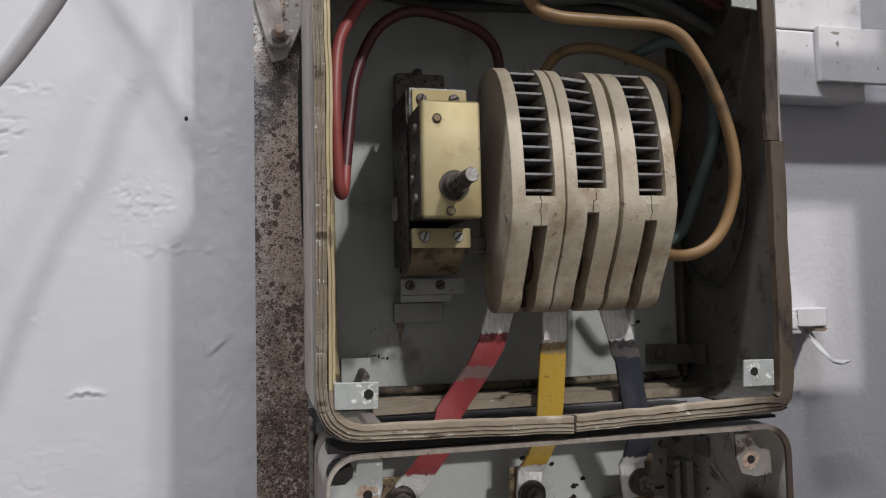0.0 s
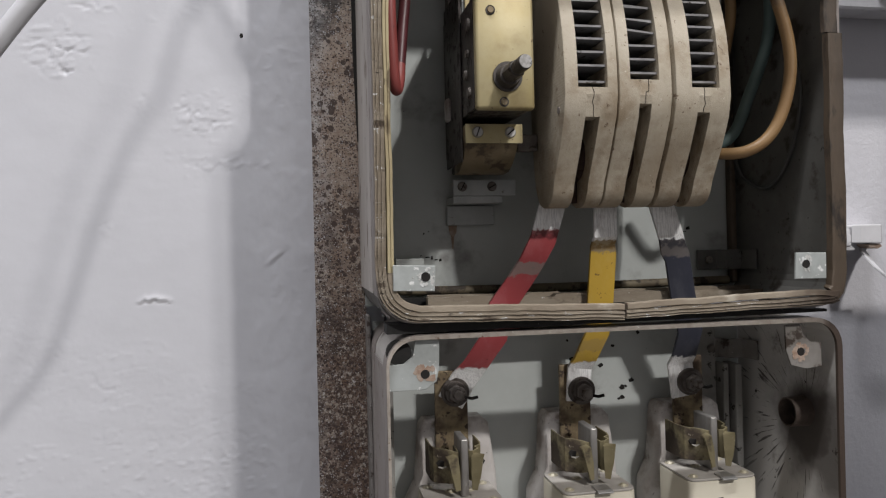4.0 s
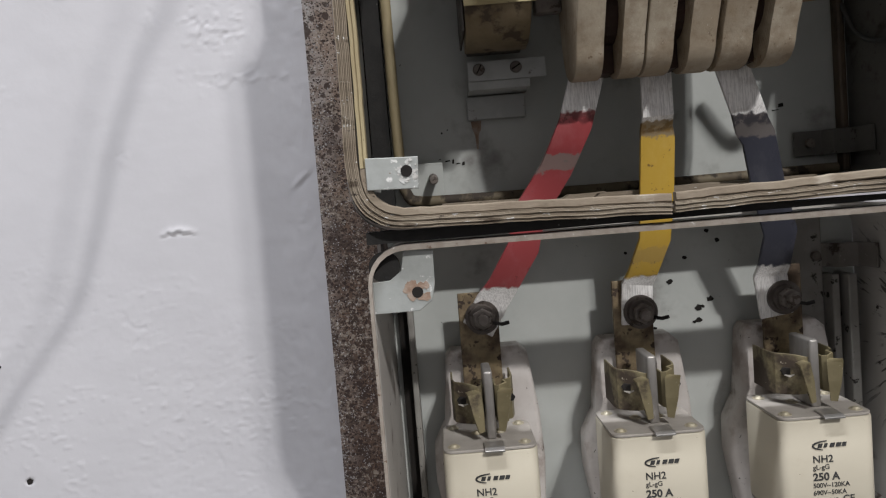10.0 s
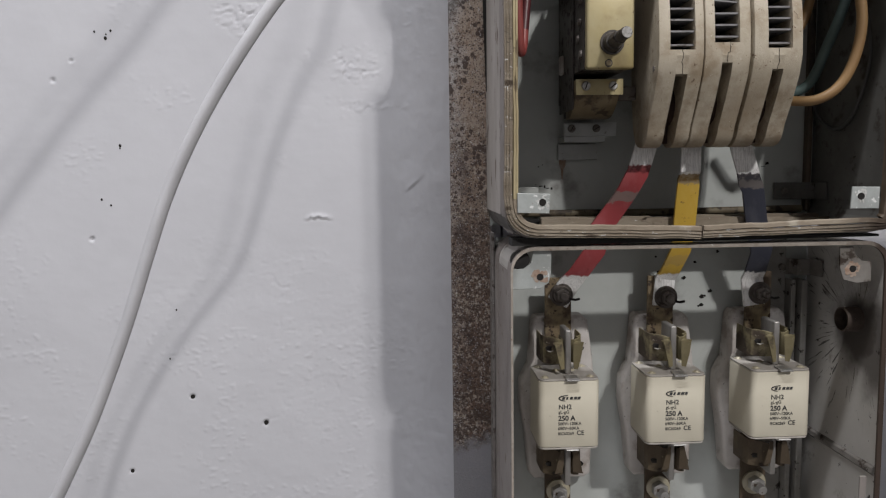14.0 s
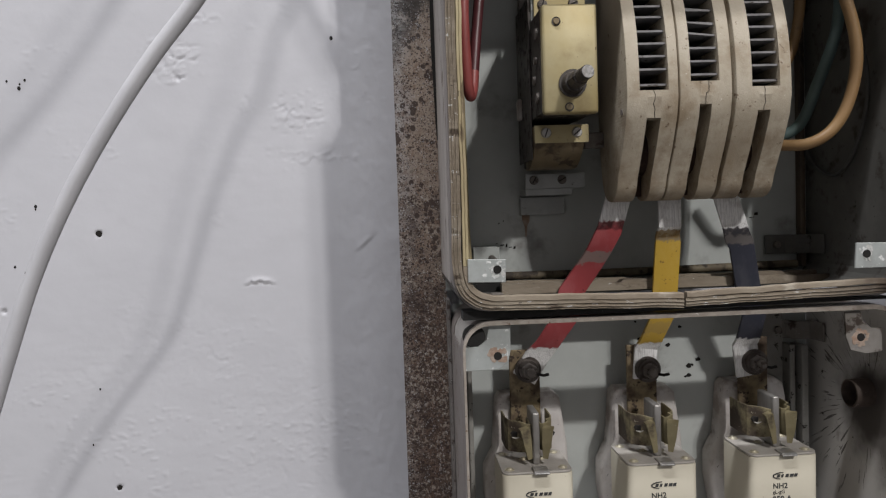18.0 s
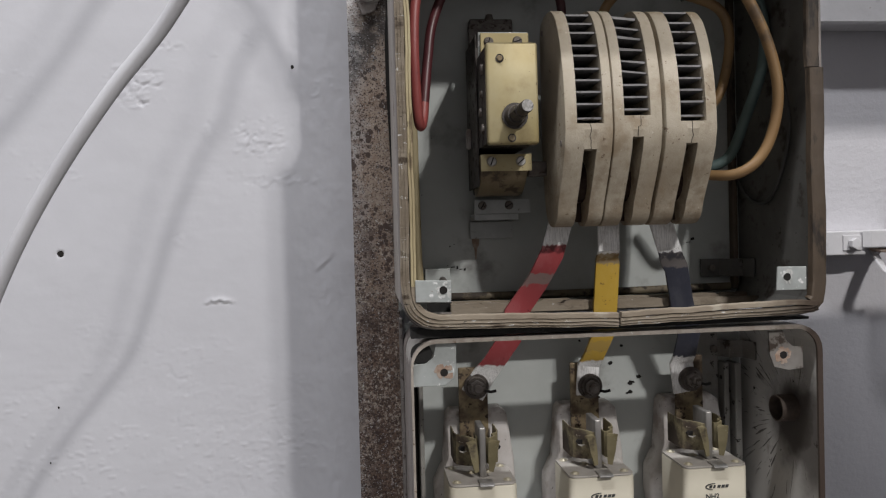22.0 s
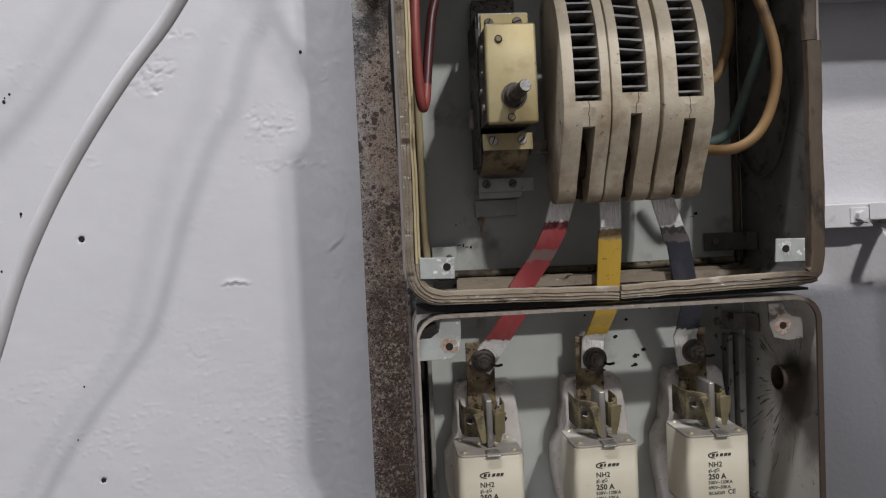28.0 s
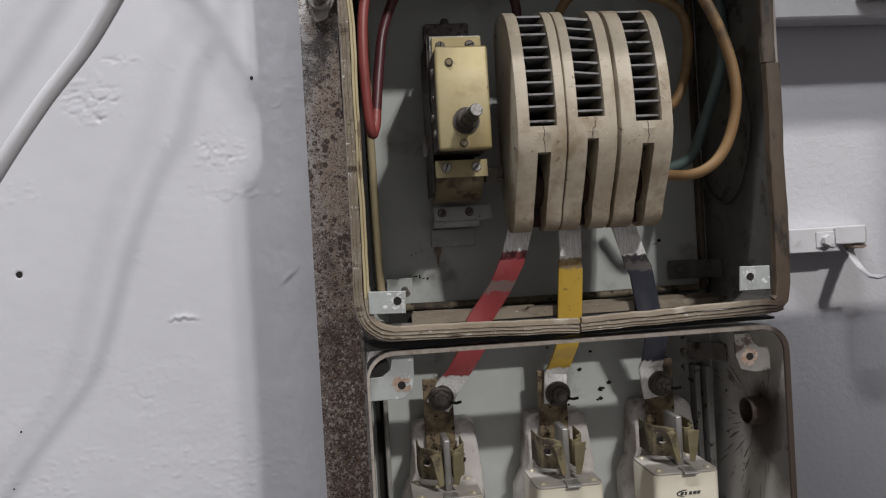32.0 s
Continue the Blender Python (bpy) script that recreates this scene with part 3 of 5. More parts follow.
BRASSD = surface("browned_brass", (0.150, 0.115, 0.075), (0.105, 0.078, 0.054), 40, 0.5, 0.25, bump=0.3,
                 spots=(((0.04, 0.029, 0.023), 45, 0.54, 0.12, 0.8, 0.1), ((0.28, 0.225, 0.14), 110, 0.64, 0.06, 0.5, 0.3)))
FUSE = surface("cream_glazed_ceramic", (0.62, 0.575, 0.470), (0.585, 0.54, 0.44), 14, 0.3, bump=0.03, bscale=90, spots=(((0.50, 0.44, 0.34), 30, 0.58, 0.2, 0.4), ((0.22, 0.16, 0.11), 210, 0.70, 0.02, 0.6)))
PLATE = surface("grey_fuse_plate", (0.47, 0.44, 0.405), (0.40, 0.37, 0.34), 70, 0.5, 0.15, bump=0.12,
                spots=(((0.20, 0.16, 0.13), 130, 0.64, 0.05, 0.8),))
RIVET = surface("pale_brass_rivet", (0.50, 0.45, 0.33), (0.60, 0.56, 0.45), 120, 0.4, 0.4, bump=0.2)
BLADE = surface("dull_grey_blade", (0.25, 0.235, 0.22), (0.36, 0.345, 0.33), 60, 0.34, 0.6, bump=0.15, bscale=300, stretch=(1, 1, 0.3), spots=(((0.13, 0.105, 0.085), 90, 0.60, 0.06, 0.7, 0.2),))
INK = surface("black_print", (0.03, 0.03, 0.03), (0.05, 0.05, 0.05), 90, 0.6, bump=0)
REDC = surface("red_cable_sheath", (0.30, 0.070, 0.064), (0.25, 0.055, 0.05), 30, 0.38, bump=0.1, spots=(((0.12, 0.035, 0.035), 40, 0.60, 0.1, 0.5),))
MAROON = surface("maroon_cable_sheath", (0.070, 0.017, 0.020), (0.095, 0.022, 0.026), 30, 0.35, bump=0.1)
OCHRE = surface("ochre_cable_sheath", (0.30, 0.185, 0.085), (0.25, 0.15, 0.068), 30, 0.38, bump=0.1, spots=(((0.13, 0.085, 0.05), 25, 0.54, 0.14, 0.5),))
TEAL = surface("green_cable_sheath", (0.10, 0.145, 0.14), (0.08, 0.12, 0.115), 30, 0.4, bump=0.1, spots=(((0.05, 0.055, 0.05), 40, 0.60, 0.1, 0.5),))
GREYC = surface("dark_grey_cable", (0.05, 0.05, 0.048), (0.07, 0.07, 0.066), 30, 0.45, bump=0.1)
WHITEC = surface("white_painted_cable", (0.55, 0.548, 0.575), (0.50, 0.498, 0.525), 20, 0.5, bump=0.12, spots=(((0.36, 0.35, 0.36), 60, 0.66, 0.05, 0.6),))
WHITEP = surface("white_painted_metal", (0.60, 0.59, 0.605), (0.55, 0.54, 0.555), 25, 0.5, bump=0.3,
                 spots=(((0.44, 0.43, 0.44), 40, 0.56, 0.15, 0.6), ((0.25, 0.19, 0.16), 110, 0.69, 0.02, 0.8)))



def soot(m, cy, cz):
    """A burst of soot round a point of the side wall: a dark core and uneven rays."""
    t = m.node_tree
    b = t.nodes["Principled BSDF"]
    old = b.inputs["Base Color"].links[0].from_socket
    co = t.nodes.new("ShaderNodeTexCoord")
    sep = t.nodes.new("ShaderNodeSeparateXYZ")
    link(co.outputs["Object"], sep.inputs[0])

    def op(kind, *args):
        n = t.nodes.new("ShaderNodeMath")
        n.operation = kind
        for s, v in zip(n.inputs, args):
            if isinstance(v, (int, float)):
                s.default_value = v
            else:
                link(v, s)
        return n.outputs[0]
    y, z = op("SUBTRACT", sep.outputs["Y"], cy), op("SUBTRACT", sep.outputs["Z"], cz)
    r, a = op("SQRT", op("ADD", op("MULTIPLY", y, y), op("MULTIPLY", z, z))), op("ARCTAN2", z, y)
    comb = t.nodes.new("ShaderNodeCombineXYZ")
    link(op("MULTIPLY", a, 11.0), comb.inputs[0])
    link(op("MULTIPLY", r, 14.0), comb.inputs[1])
    n = t.nodes.new("ShaderNodeTexNoise")
    n.inputs["Scale"].default_value, n.inputs["Detail"].default_value = 2.0, 5
    link(comb.outputs[0], n.inputs["Vector"])
    n2 = t.nodes.new("ShaderNodeTexNoise")
    n2.inputs["Scale"].default_value, n2.inputs["Detail"].default_value = 45, 5
    link(co.outputs["Object"], n2.inputs["Vector"])

    def step(v, lo, hi, o0=0.0, o1=1.0):
        k = t.nodes.new("ShaderNodeMapRange")
        k.interpolation_type = "SMOOTHSTEP"
        for i, q in zip((1, 2, 3, 4), (lo, hi, o0, o1)):
            k.inputs[i].default_value = q
        link(v, k.inputs[0])
        return k.outputs[0]
    core = step(op("ADD", r, op("MULTIPLY", n2.outputs[0], 0.05)), 0.041, 0.080, 1.0, 0.0)
    ray = op("MULTIPLY", step(op("SUBTRACT", n.outputs[0], op("MULTIPLY", r, 0.6)), 0.545, 0.575), op("MULTIPLY", step(r, 0.070, 0.115, 1.0, 0.0), step(n2.outputs[0], 0.40, 0.56)))
    y2, z2 = op("ADD", y, 0.020), op("ADD", z, 0.012)
    smear = step(op("ADD", op("SQRT", op("ADD", op("MULTIPLY", op("MULTIPLY", y2, y2), 2.2), op("MULTIPLY", z2, z2))), op("MULTIPLY", n2.outputs[0], 0.05)), 0.045, 0.085, 1.0, 0.0)
    core = op("MAXIMUM", core, op("MULTIPLY", smear, 0.85))
    side = step(sep.outputs["X"], 0.340, 0.345)
    f = op("MULTIPLY", op("MAXIMUM", op("MULTIPLY", core, 0.93), op("MULTIPLY", ray, 0.85)), side)
    x = t.nodes.new("ShaderNodeMix")
    x.data_type = "RGBA"
    link(f, x.inputs[0])
    link(old, x.inputs[6])
    x.inputs[7].default_value = (0.024, 0.016, 0.012, 1)
    link(x.outputs[2], b.inputs["Base Color"])
    return m


SOOTY = soot(surface("soot_burst_grey_green_paint", (0.43, 0.41, 0.385), (0.48, 0.46, 0.435), 18, 0.45, bump=0.15, bscale=160,
                     spots=(((0.03, 0.025, 0.02), 90, 0.66, 0.03, 0.7), ((0.15, 0.125, 0.105), 26, 0.58, 0.14, 0.6))), 0.480, 1.272)

# ---------- the room ----------
def slab(name, x0, x1, y0, y1, z0, z1, mat, label):
    ob = part(name, box(B(), x0, x1, y0, y1, z0, z1), mat, None, label)
    return tagged(ob, category="wall", kind="structure")


slab("floor", -2.2, 2.4, -3.4, 1.0, -0.1, 0.0, CONCRETE, "dull grey concrete floor of the switch room")
slab("ceiling", -2.2, 2.4, -3.4, 1.0, 4.4, 4.5, ROOM, "grey painted flat ceiling")
slab("wall_south", -2.2, 2.4, -3.5, -3.4, 0, 4.4, ROOM, "plain grey painted wall")
slab("wall_west", -2.3, -2.2, -3.4, 1.0, 0, 4.4, ROOM, "plain grey painted wall")
slab("wall_east", 2.4, 2.5, -3.4, 1.0, 0, 4.4, ROOM, "plain grey painted wall")
slab("wall_north", -2.2, 2.4, 0.72, 0.95, 0, 4.4, WALL, "white painted rough masonry wall")
# Unseen blocks, added to cast the low and side shade on the right wall.
slab("shade_block_low", 0.43, 1.7, 0.22, 0.34, 0, 1.622, ROOM, "unseen low block added to shade the right wall")
slab("shade_block_side", 0.755, 1.7, 0.222, 0.338, 1.622, 2.1, ROOM, "unseen upright block added to shade the right wall")

# Unseen bar, added for the shade band between two lit patches.
slab("shade_block_top", 0.45, 0.754, 0.262, 0.302, 1.865, 1.955, ROOM, "unseen bar added to shade the right wall")

PITS = ((-0.308, 1.420, 0.0030, 0.004), (-0.3015, 1.1592, 0.0026, 0.004), (-0.2180, 1.1258, 0.0028, 0.004), (-0.375, 1.0722, 0.0024, 0.004),
        (-0.405, 1.345, 0.0026, 0.003), (-0.416, 1.543, 0.0026, 0.002), (-0.437, 1.522, 0.0030, 0.002))
PINHOLES = ((-0.3889, 1.5742, 0.0011), (-0.3774, 1.567, 0.0017), (-0.3765, 1.571, 0.0009), (-0.3713, 1.575, 0.0012), (-0.3681, 1.4495, 0.0015), (-0.3684, 1.4465, 0.0008), (-0.3917, 1.3896, 0.0012), (-0.3818, 1.3827, 0.0010), (-0.0676, 1.6103, 0.0017), (-0.315, 1.262, 0.0010), (-0.325, 1.205, 0.0009))
CHIPS = ((-0.105, 1.535, 0.026, 0.020, 0.0034), (-0.085, 1.490, 0.032, 0.007, 0.0030), (-0.230, 1.592, 0.030, 0.022, 0.0034),
         (-0.19, 1.285, 0.016, 0.022, 0.0010), (-0.19, 1.24, 0.014, 0.014, 0.0009), (-0.12, 1.225, 0.06, 0.07, 0.0009), (-0.16, 1.13, 0.06, 0.05, 0.0008), (-0.22, 1.30, 0.05, 0.05, 0.0006), (-0.33, 1.27, 0.05, 0.03, 0.0006), (-0.225, 1.573, 0.014, 0.004, 0.0028), (-0.235, 1.612, 0.018, 0.004, 0.0026), (-0.200, 1.633, 0.022, 0.005, 0.0024), (-0.2263, 1.6195, 0.010, 0.004, 0.0020), (-0.1913, 1.4318, 0.006, 0.005, 0.0024), (-0.1476, 1.6232, 0.005, 0.004, 0.0016), (-0.155, 1.545, 0.010, 0.008, 0.0016))


def plaster(x, z):
    h = 0.0010 * noise.noise((x * 7, z * 7, 0.3)) + 0.00022 * noise.noise((x * 40, z * 40, 1.3)) + 0.00008 * noise.noise((x * 95, z * 120, 4.3)) + 0.00012 * noise.noise((x * 30, z * 190, 2.1)) * max(0, noise.noise((x * 9, z * 9, 6.0)))
    # small scabs and runs scattered over the paint, thicker low down
    m = noise.noise((x * 13, z * 17, 8.0)) + 0.35 * min(1.0, max(0.0, (1.36 - z) / 0.12)) - 0.18
    if m > 0:
        a = noise.noise((x * 170 + 0.5 * z * 90, z * 330, 3.7)) - 0.36
        if a > 0:
            h += min(m, 0.4) * 0.0010 * min(1.0, a / 0.12)
    # the coarse roller grain beside the post
    k = min(1.0, max(0.0, (x + 0.085) / 0.035))
    if k:
        a = noise.noise((x * 150, z * 95, 2.6)) + 0.5 * noise.noise((x * 330, z * 210, 5.2))
        h += k * (0.00034 * a + 0.00035 * max(0.0, noise.noise((x * 60 + z * 25, z * 48, 1.9)) - 0.1))
    for cx, cz, rx, rz, d in CHIPS:
        u, v = (x - cx) / rx, (z - cz) / rz
        q = u * u + v * v
        if q < 4:
            # scabs of old paint with sharp edges, thinning out from the middle
            a = noise.noise((x * 75 + z * 60 + 3, z * 150 - x * 40, 5.0)) + 0.5 * noise.noise((x * 190, z * 300, 9.0)) - 0.30 * q
            k = min(1.0, max(0.0, (a + 0.02) / 0.10))
            c = abs(noise.noise((x * 55 + z * 30, z * 120 - x * 25, 7.7)))
            if c < 0.07 and q < 1.6:
                h -= d * 0.42 * (1 - c / 0.07) * (1 - q / 1.6) * (noise.noise((x * 60, z * 60, 3.0)) > -0.1)
            h += d * 0.15 * math.exp(-q * 0.5) * (k * k * (3 - 2 * k) * (1.0 - 1.1 * max(0.0, a)) - 0.45 * math.exp(-((a + 0.07) / 0.05) ** 2))
    # one flake that has lifted, and a gouge beside the post
    u = (x + 0.1505) / 0.017
    if abs(u) < 1.2 and abs(z - 1.364) < 0.02:
        lip = 1.3655 - 0.0035 * u * u + 0.0012 * noise.noise((x * 300, 0, 2.0))
        h += 0.0017 * max(0, 1 - u * u) * (math.exp(-((z - lip) / 0.0035) ** 2) if z > lip else -0.7 * math.exp(-((z - lip) / 0.0018) ** 2))
    u, v = (x + 0.042) * 0.75 + (z - 1.402) * 0.66, (z - 1.402) * 0.75 - (x + 0.042) * 0.66
    h += 0.0006 * math.exp(-(u / 0.010) ** 2 - (v / 0.0022) ** 2) - 0.0004 * math.exp(-(u / 0.012) ** 2 - ((v + 0.004) / 0.002) ** 2)
    for cx, cz, r, d in PITS:
        q = math.hypot(x - cx, z - cz) / r
        if q < 2.2:
            h += 0.0007 * noise.noise((x * 260, z * 260, 4.0)) * math.exp(-((q - 1.5) * 2.2) ** 2) - d * (1 - min(1, q)) ** 0.5 * (q < 1)
    return h


def plaster_wall():
    x0, x1, z0, z1, s = -0.66, 0.06, 0.92, 1.86, 0.0017
    nx, nz = int((x1 - x0) / s), int((z1 - z0) / s)
    vs = [(x0 + i * s, 0.70 - plaster(x0 + i * s, z0 + j * s), z0 + j * s) for j in range(nz + 1) for i in range(nx + 1)]
    fs = [(j * (nx + 1) + i, j * (nx + 1) + i + 1, (j + 1) * (nx + 1) + i + 1, (j + 1) * (nx + 1) + i) for j in range(nz) for i in range(nx)]
    me = bpy.data.meshes.new("wall_plaster")
    me.from_pydata(vs, [], fs)
    me.materials.append(WALL)
    for f in me.polygons:
        f.use_smooth = True
    ob = new("wall_plaster", me)
    return tagged(ob, "white painted plaster, chipped and pitted", "wall", kind="structure")


plaster_wall()
slab("wall_plaster_east", 0.062, 2.3, 0.70, 0.718, 0.2, 4.3, ROUGHW, "white painted rough plaster")
slab("wall_plaster_west", -2.1, -0.662, 0.702, 0.718, 0.2, 4.3, WALL, "white painted rough plaster")
slab("wall_plaster_low", -0.66, 0.06, 0.702, 0.718, 0.2, 0.918, WALL, "white painted rough plaster")
slab("wall_plaster_high", -0.66, 0.06, 0.702, 0.718, 1.862, 4.3, WALL, "white painted rough plaster")

# Near-black plugs give the holes the shade of their depth.
for x, z, r in ((-0.308, 1.420, 0.0032), (-0.3015, 1.1592, 0.0024), (-0.2180, 1.1258, 0.0025), (-0.375, 1.0722, 0.0022)):
    bm = B()
    ring = [(x + r * (1 + 0.3 * noise.noise((k * 1.3, x * 90, 0))) * math.cos(k * math.pi / 8), z + r * (1 + 0.3 * noise.noise((k * 1.3, z * 90, 5))) * math.sin(k * math.pi / 8)) for k in range(16)]
    prism(bm, ring, "y", 0.7000 - plaster(x + 0.006, z) - 0.0001, 0.706)
    tagged(part("plug_hole", bm, DARK, None, "dark drilled plug hole in the plaster"), category="hole", kind="structure")

# Near-black discs, likewise, for the shade inside the pin holes.
for x, z, r in PINHOLES:
    bm = B()
    ring = [(x + r * (1 + 0.4 * noise.noise((k * 1.3, x * 90, 0))) * math.cos(k * math.pi / 6), z + 1.3 * r * (1 + 0.4 * noise.noise((k * 1.3, z * 90, 5))) * math.sin(k * math.pi / 6)) for k in range(12)]
    prism(bm, ring, "y", 0.7000 - plaster(x, z) - 0.0002, 0.702)
    tagged(part("pin_hole", bm, DARK, None, "tiny dark pin hole in the plaster"), category="hole", kind="structure")

HANG = surface("pale_weathered_steel", (0.36, 0.34, 0.325), (0.28, 0.25, 0.235), 70, 0.6, 0.1, bump=0.4, bscale=300,
               spots=(((0.11, 0.075, 0.058), 150, 0.58, 0.06, 0.9), ((0.58, 0.57, 0.56), 210, 0.62, 0.05, 0.8)))
# ---------- rusted post ----------
post = thing("steel_post", (0.013, 0.60, 0), "rust-pitted grey steel angle post beside the enclosures", "post")
bm = B()
prism(bm, [(-0.006, 0.567), (0.033, 0.567), (0.033, 0.700), (0.028, 0.700), (0.028, 0.572), (-0.006, 0.572)], "z", 0.0, 2.3, 0.0)
part("angle", bm, RUST, post)
bm = B()
rod(bm, (0.0125, 0.561, 1.6435), (0.0125, 0.5590, 1.6435), 0.0090, n=28)
part("washer", bm, HANG, post)
bm = B()
rod(bm, (0.0125, 0.5590, 1.6435), (0.0125, 0.5545, 1.6435), 0.0062, n=6, bevel=0.0006)
part("nut", bm, DSTEEL, post)
bm = B()
rod(bm, (0.0125, 0.5545, 1.6435), (0.0128, 0.546, 1.6450), 0.0036, n=14, bevel=0.0006)
part("stud", bm, FLAKE, post)
bm = B()
prism(bm, [(0.0035, 1.640), (0.0045, 1.632), (0.0075, 1.6245), (0.0125, 1.6255), (0.0185, 1.6285), (0.0215, 1.636), (0.0220, 1.645), (0.0165, 1.656), (0.0085, 1.70), (-0.0120, 1.70), (-0.0055, 1.672)], "y", 0.5632, 0.5668, 0.0008)
part("hanger_strap", bm, HANG, post, "pale weathered steel strap")
bm = B()
prism(bm, [(0.0150, 1.634), (0.0225, 1.636), (0.0312, 1.658), (0.0325, 1.70), (0.0190, 1.70), (0.0175, 1.660), (0.0120, 1.650)], "y", 0.5612, 0.5630, 0.0008)
part("hanger_strap", bm, HANG, post, "pale weathered steel strap")
hold(post)


# ---------- enclosures ----------
def loop(x0, x1, z0, z1, r, n=6):
    pts = []
    for cx, cz, a in ((x1 - r, z1 - r, 0), (x0 + r, z1 - r, 90), (x0 + r, z0 + r, 180), (x1 - r, z0 + r, 270)):
        pts += [(cx + r * math.cos(radians(a + 90 * k / n)), cz + r * math.sin(radians(a + 90 * k / n))) for k in range(n + 1)]
    return pts


def shell(bm, x0, x1, z0, z1, r, y0, y1, t, skip=()):
    """The sides of a sheet metal box, open to the front. skip: the straight sides ('top', 'bottom') that are cut open in the middle."""
    o, i = loop(x0, x1, z0, z1, r), loop(x0 + t, x1 - t, z0 + t, z1 - t, r - t)
    n = len(o)
    for k in range(n):
        q = (k + 1) % n
        spans = [(y0, y1)]
        if "top" in skip and k == 6:
            spans = [(y0, 0.463), (0.521, y1)]
        if "bottom" in skip and k == 20:
            spans = [(y0, 0.463), (0.521, y1)]
        for a, b in spans:
            va, vb = [[bm.verts.new((p[0], y, p[1])) for p in (o[k], o[q], i[q], i[k])] for y in (a, b)]
            bm.faces.new(va), bm.faces.new(vb[::-1])
            for s in range(4):
                bm.faces.new((va[s], vb[s], vb[(s + 1) % 4], va[(s + 1) % 4]))
    bmesh.ops.remove_doubles(bm, verts=bm.verts[:], dist=1e-6)
    bmesh.ops.recalc_face_normals(bm, faces=bm.faces[:])
    return bm


def flange(bm, o, i, y0, y1):
    """A flat frame between two loops."""
    n = len(o)
    R = [[bm.verts.new((p[0], y, p[1])) for p in l] for l, y in ((o, y0), (i, y0), (i, y1), (o, y1))]
    for k in range(n):
        q = (k + 1) % n
        for s in range(4):
            bm.faces.new((R[s][k], R[s][q], R[(s + 1) % 4][q], R[(s + 1) % 4][k]))
    bmesh.ops.recalc_face_normals(bm, faces=bm.faces[:])
    return bm


UX0, UX1, UZ0, UZ1 = 0.0302, 0.3535, 1.3605, 1.705
upper = thing("switch_enclosure", (0.19, 0.567, UZ0), "open grey-green sheet steel switch enclosure with perished gasket", "enclosure")
part("casing", shell(B(), UX0, UX1, UZ0, UZ1, 0.02, 0.440, 0.5670, 0.0016, ("bottom",)), DIRTYSHADE, upper, "dirty grey-green casing darkened for inside shade", True)
part("front_lip", flange(B(), loop(0.0294, 0.3540, UZ0 - 0.0005, UZ1, 0.024), loop(0.0308, 0.3520, UZ0 + 0.0015, UZ1 - 0.002, 0.020), 0.4395, 0.4412), RIM, upper, "grey painted front lip", True)
part("back_panel", box(B(), UX0 + 0.002, UX1 - 0.002, 0.5655, 0.5668, UZ0 + 0.002, UZ1 - 0.002), GREEN, upper)

LZ0, LZ1 = 0.95, 1.3525
lower = thing("fuse_enclosure", (0.19, 0.567, LZ0), "open grey-green sheet steel fuse enclosure, soot-stained inside", "enclosure")
part("casing", shell(B(), 0.0356, 0.3525, LZ0, LZ1 - 0.0004, 0.019, 0.446, 0.5670, 0.0014, ("top",)), SOOTY, lower, "soiled grey-green casing with a soot burst", True)
part("back_panel", box(B(), 0.0372, 0.350, 0.5655, 0.5668, LZ0 + 0.002, LZ1 - 0.002), GREEN, lower)
part("outer_skin", flange(B(), loop(0.0348, 0.3533, LZ0 - 0.0006, LZ1, 0.020), loop(0.0354, 0.3527, LZ0 - 0.0002, LZ1 - 0.0003, 0.0196), 0.4450, 0.4625), RIM, lower, "worn grey outside", True)
part("outer_skin", flange(B(), loop(0.0346, 0.3535, LZ0 - 0.0006, LZ1 - 0.0002, 0.020), loop(0.0354, 0.3527, LZ0 - 0.0002, LZ1 - 0.0014, 0.0196), 0.5230, 0.5660), RIM, lower, "worn grey outside", True)
part("outer_skin", box(B(), 0.0347, 0.0354, 0.4626, 0.5229, LZ0 + 0.02, LZ1 - 0.021), RIM, lower, "worn grey outside")
part("back_strip", box(B(), 0.0318, 0.0344, 0.5480, 0.5664, LZ0, LZ1 + 0.004, 0.0006), RIMOUT, lower, "speckled grey strip")
part("flange_edge", flange(B(), loop(0.0350, 0.3530, LZ0, LZ1 - 0.0002, 0.0198), loop(0.0368, 0.3490, LZ0 + 0.0040, LZ1 - 0.0030, 0.0176), 0.4424, 0.4448), EDGE, lower, "pale worn front edge", True)

part("lip_return", flange(B(), loop(0.0295, 0.3538, UZ0 - 0.0003, UZ1, 0.0238), loop(0.0301, 0.3532, UZ0 - 0.0001, UZ1 - 0.0005, 0.0232), 0.4414, 0.4630), RIM, upper, "", True)

part("outer_skin", box(B(), 0.0294, 0.0300, 0.4632, 0.5664, UZ0 + 0.018, UZ1 - 0.02), FLANK, upper, "pale worn outside")
# Near-black sheet in place of the shade behind the buckled skin.
part("skin_gap_shade", prism(B(), [(0.0285, 1.640), (0.0262, 1.600), (0.0262, 1.565), (0.0285, 1.490), (0.0305, 1.490), (0.0305, 1.640)], "y", 0.5600, 0.5606), DARK, upper, "near-black sheet for the shade behind the buckled skin")
# Unseen hood, added to lower the shadow edge on the back panel.
bm = B()
prism(bm, [(0.4380, 1.7050), (0.4380, 1.7035), (0.3940, 1.6990), (0.3940, 1.6965), (0.3925, 1.6965), (0.3925, 1.7003)], "x", 0.052, 0.356)
part("shadow_hood", bm, DIRTYSHADE, upper, "unseen grey-green hood added to shade the back panel")
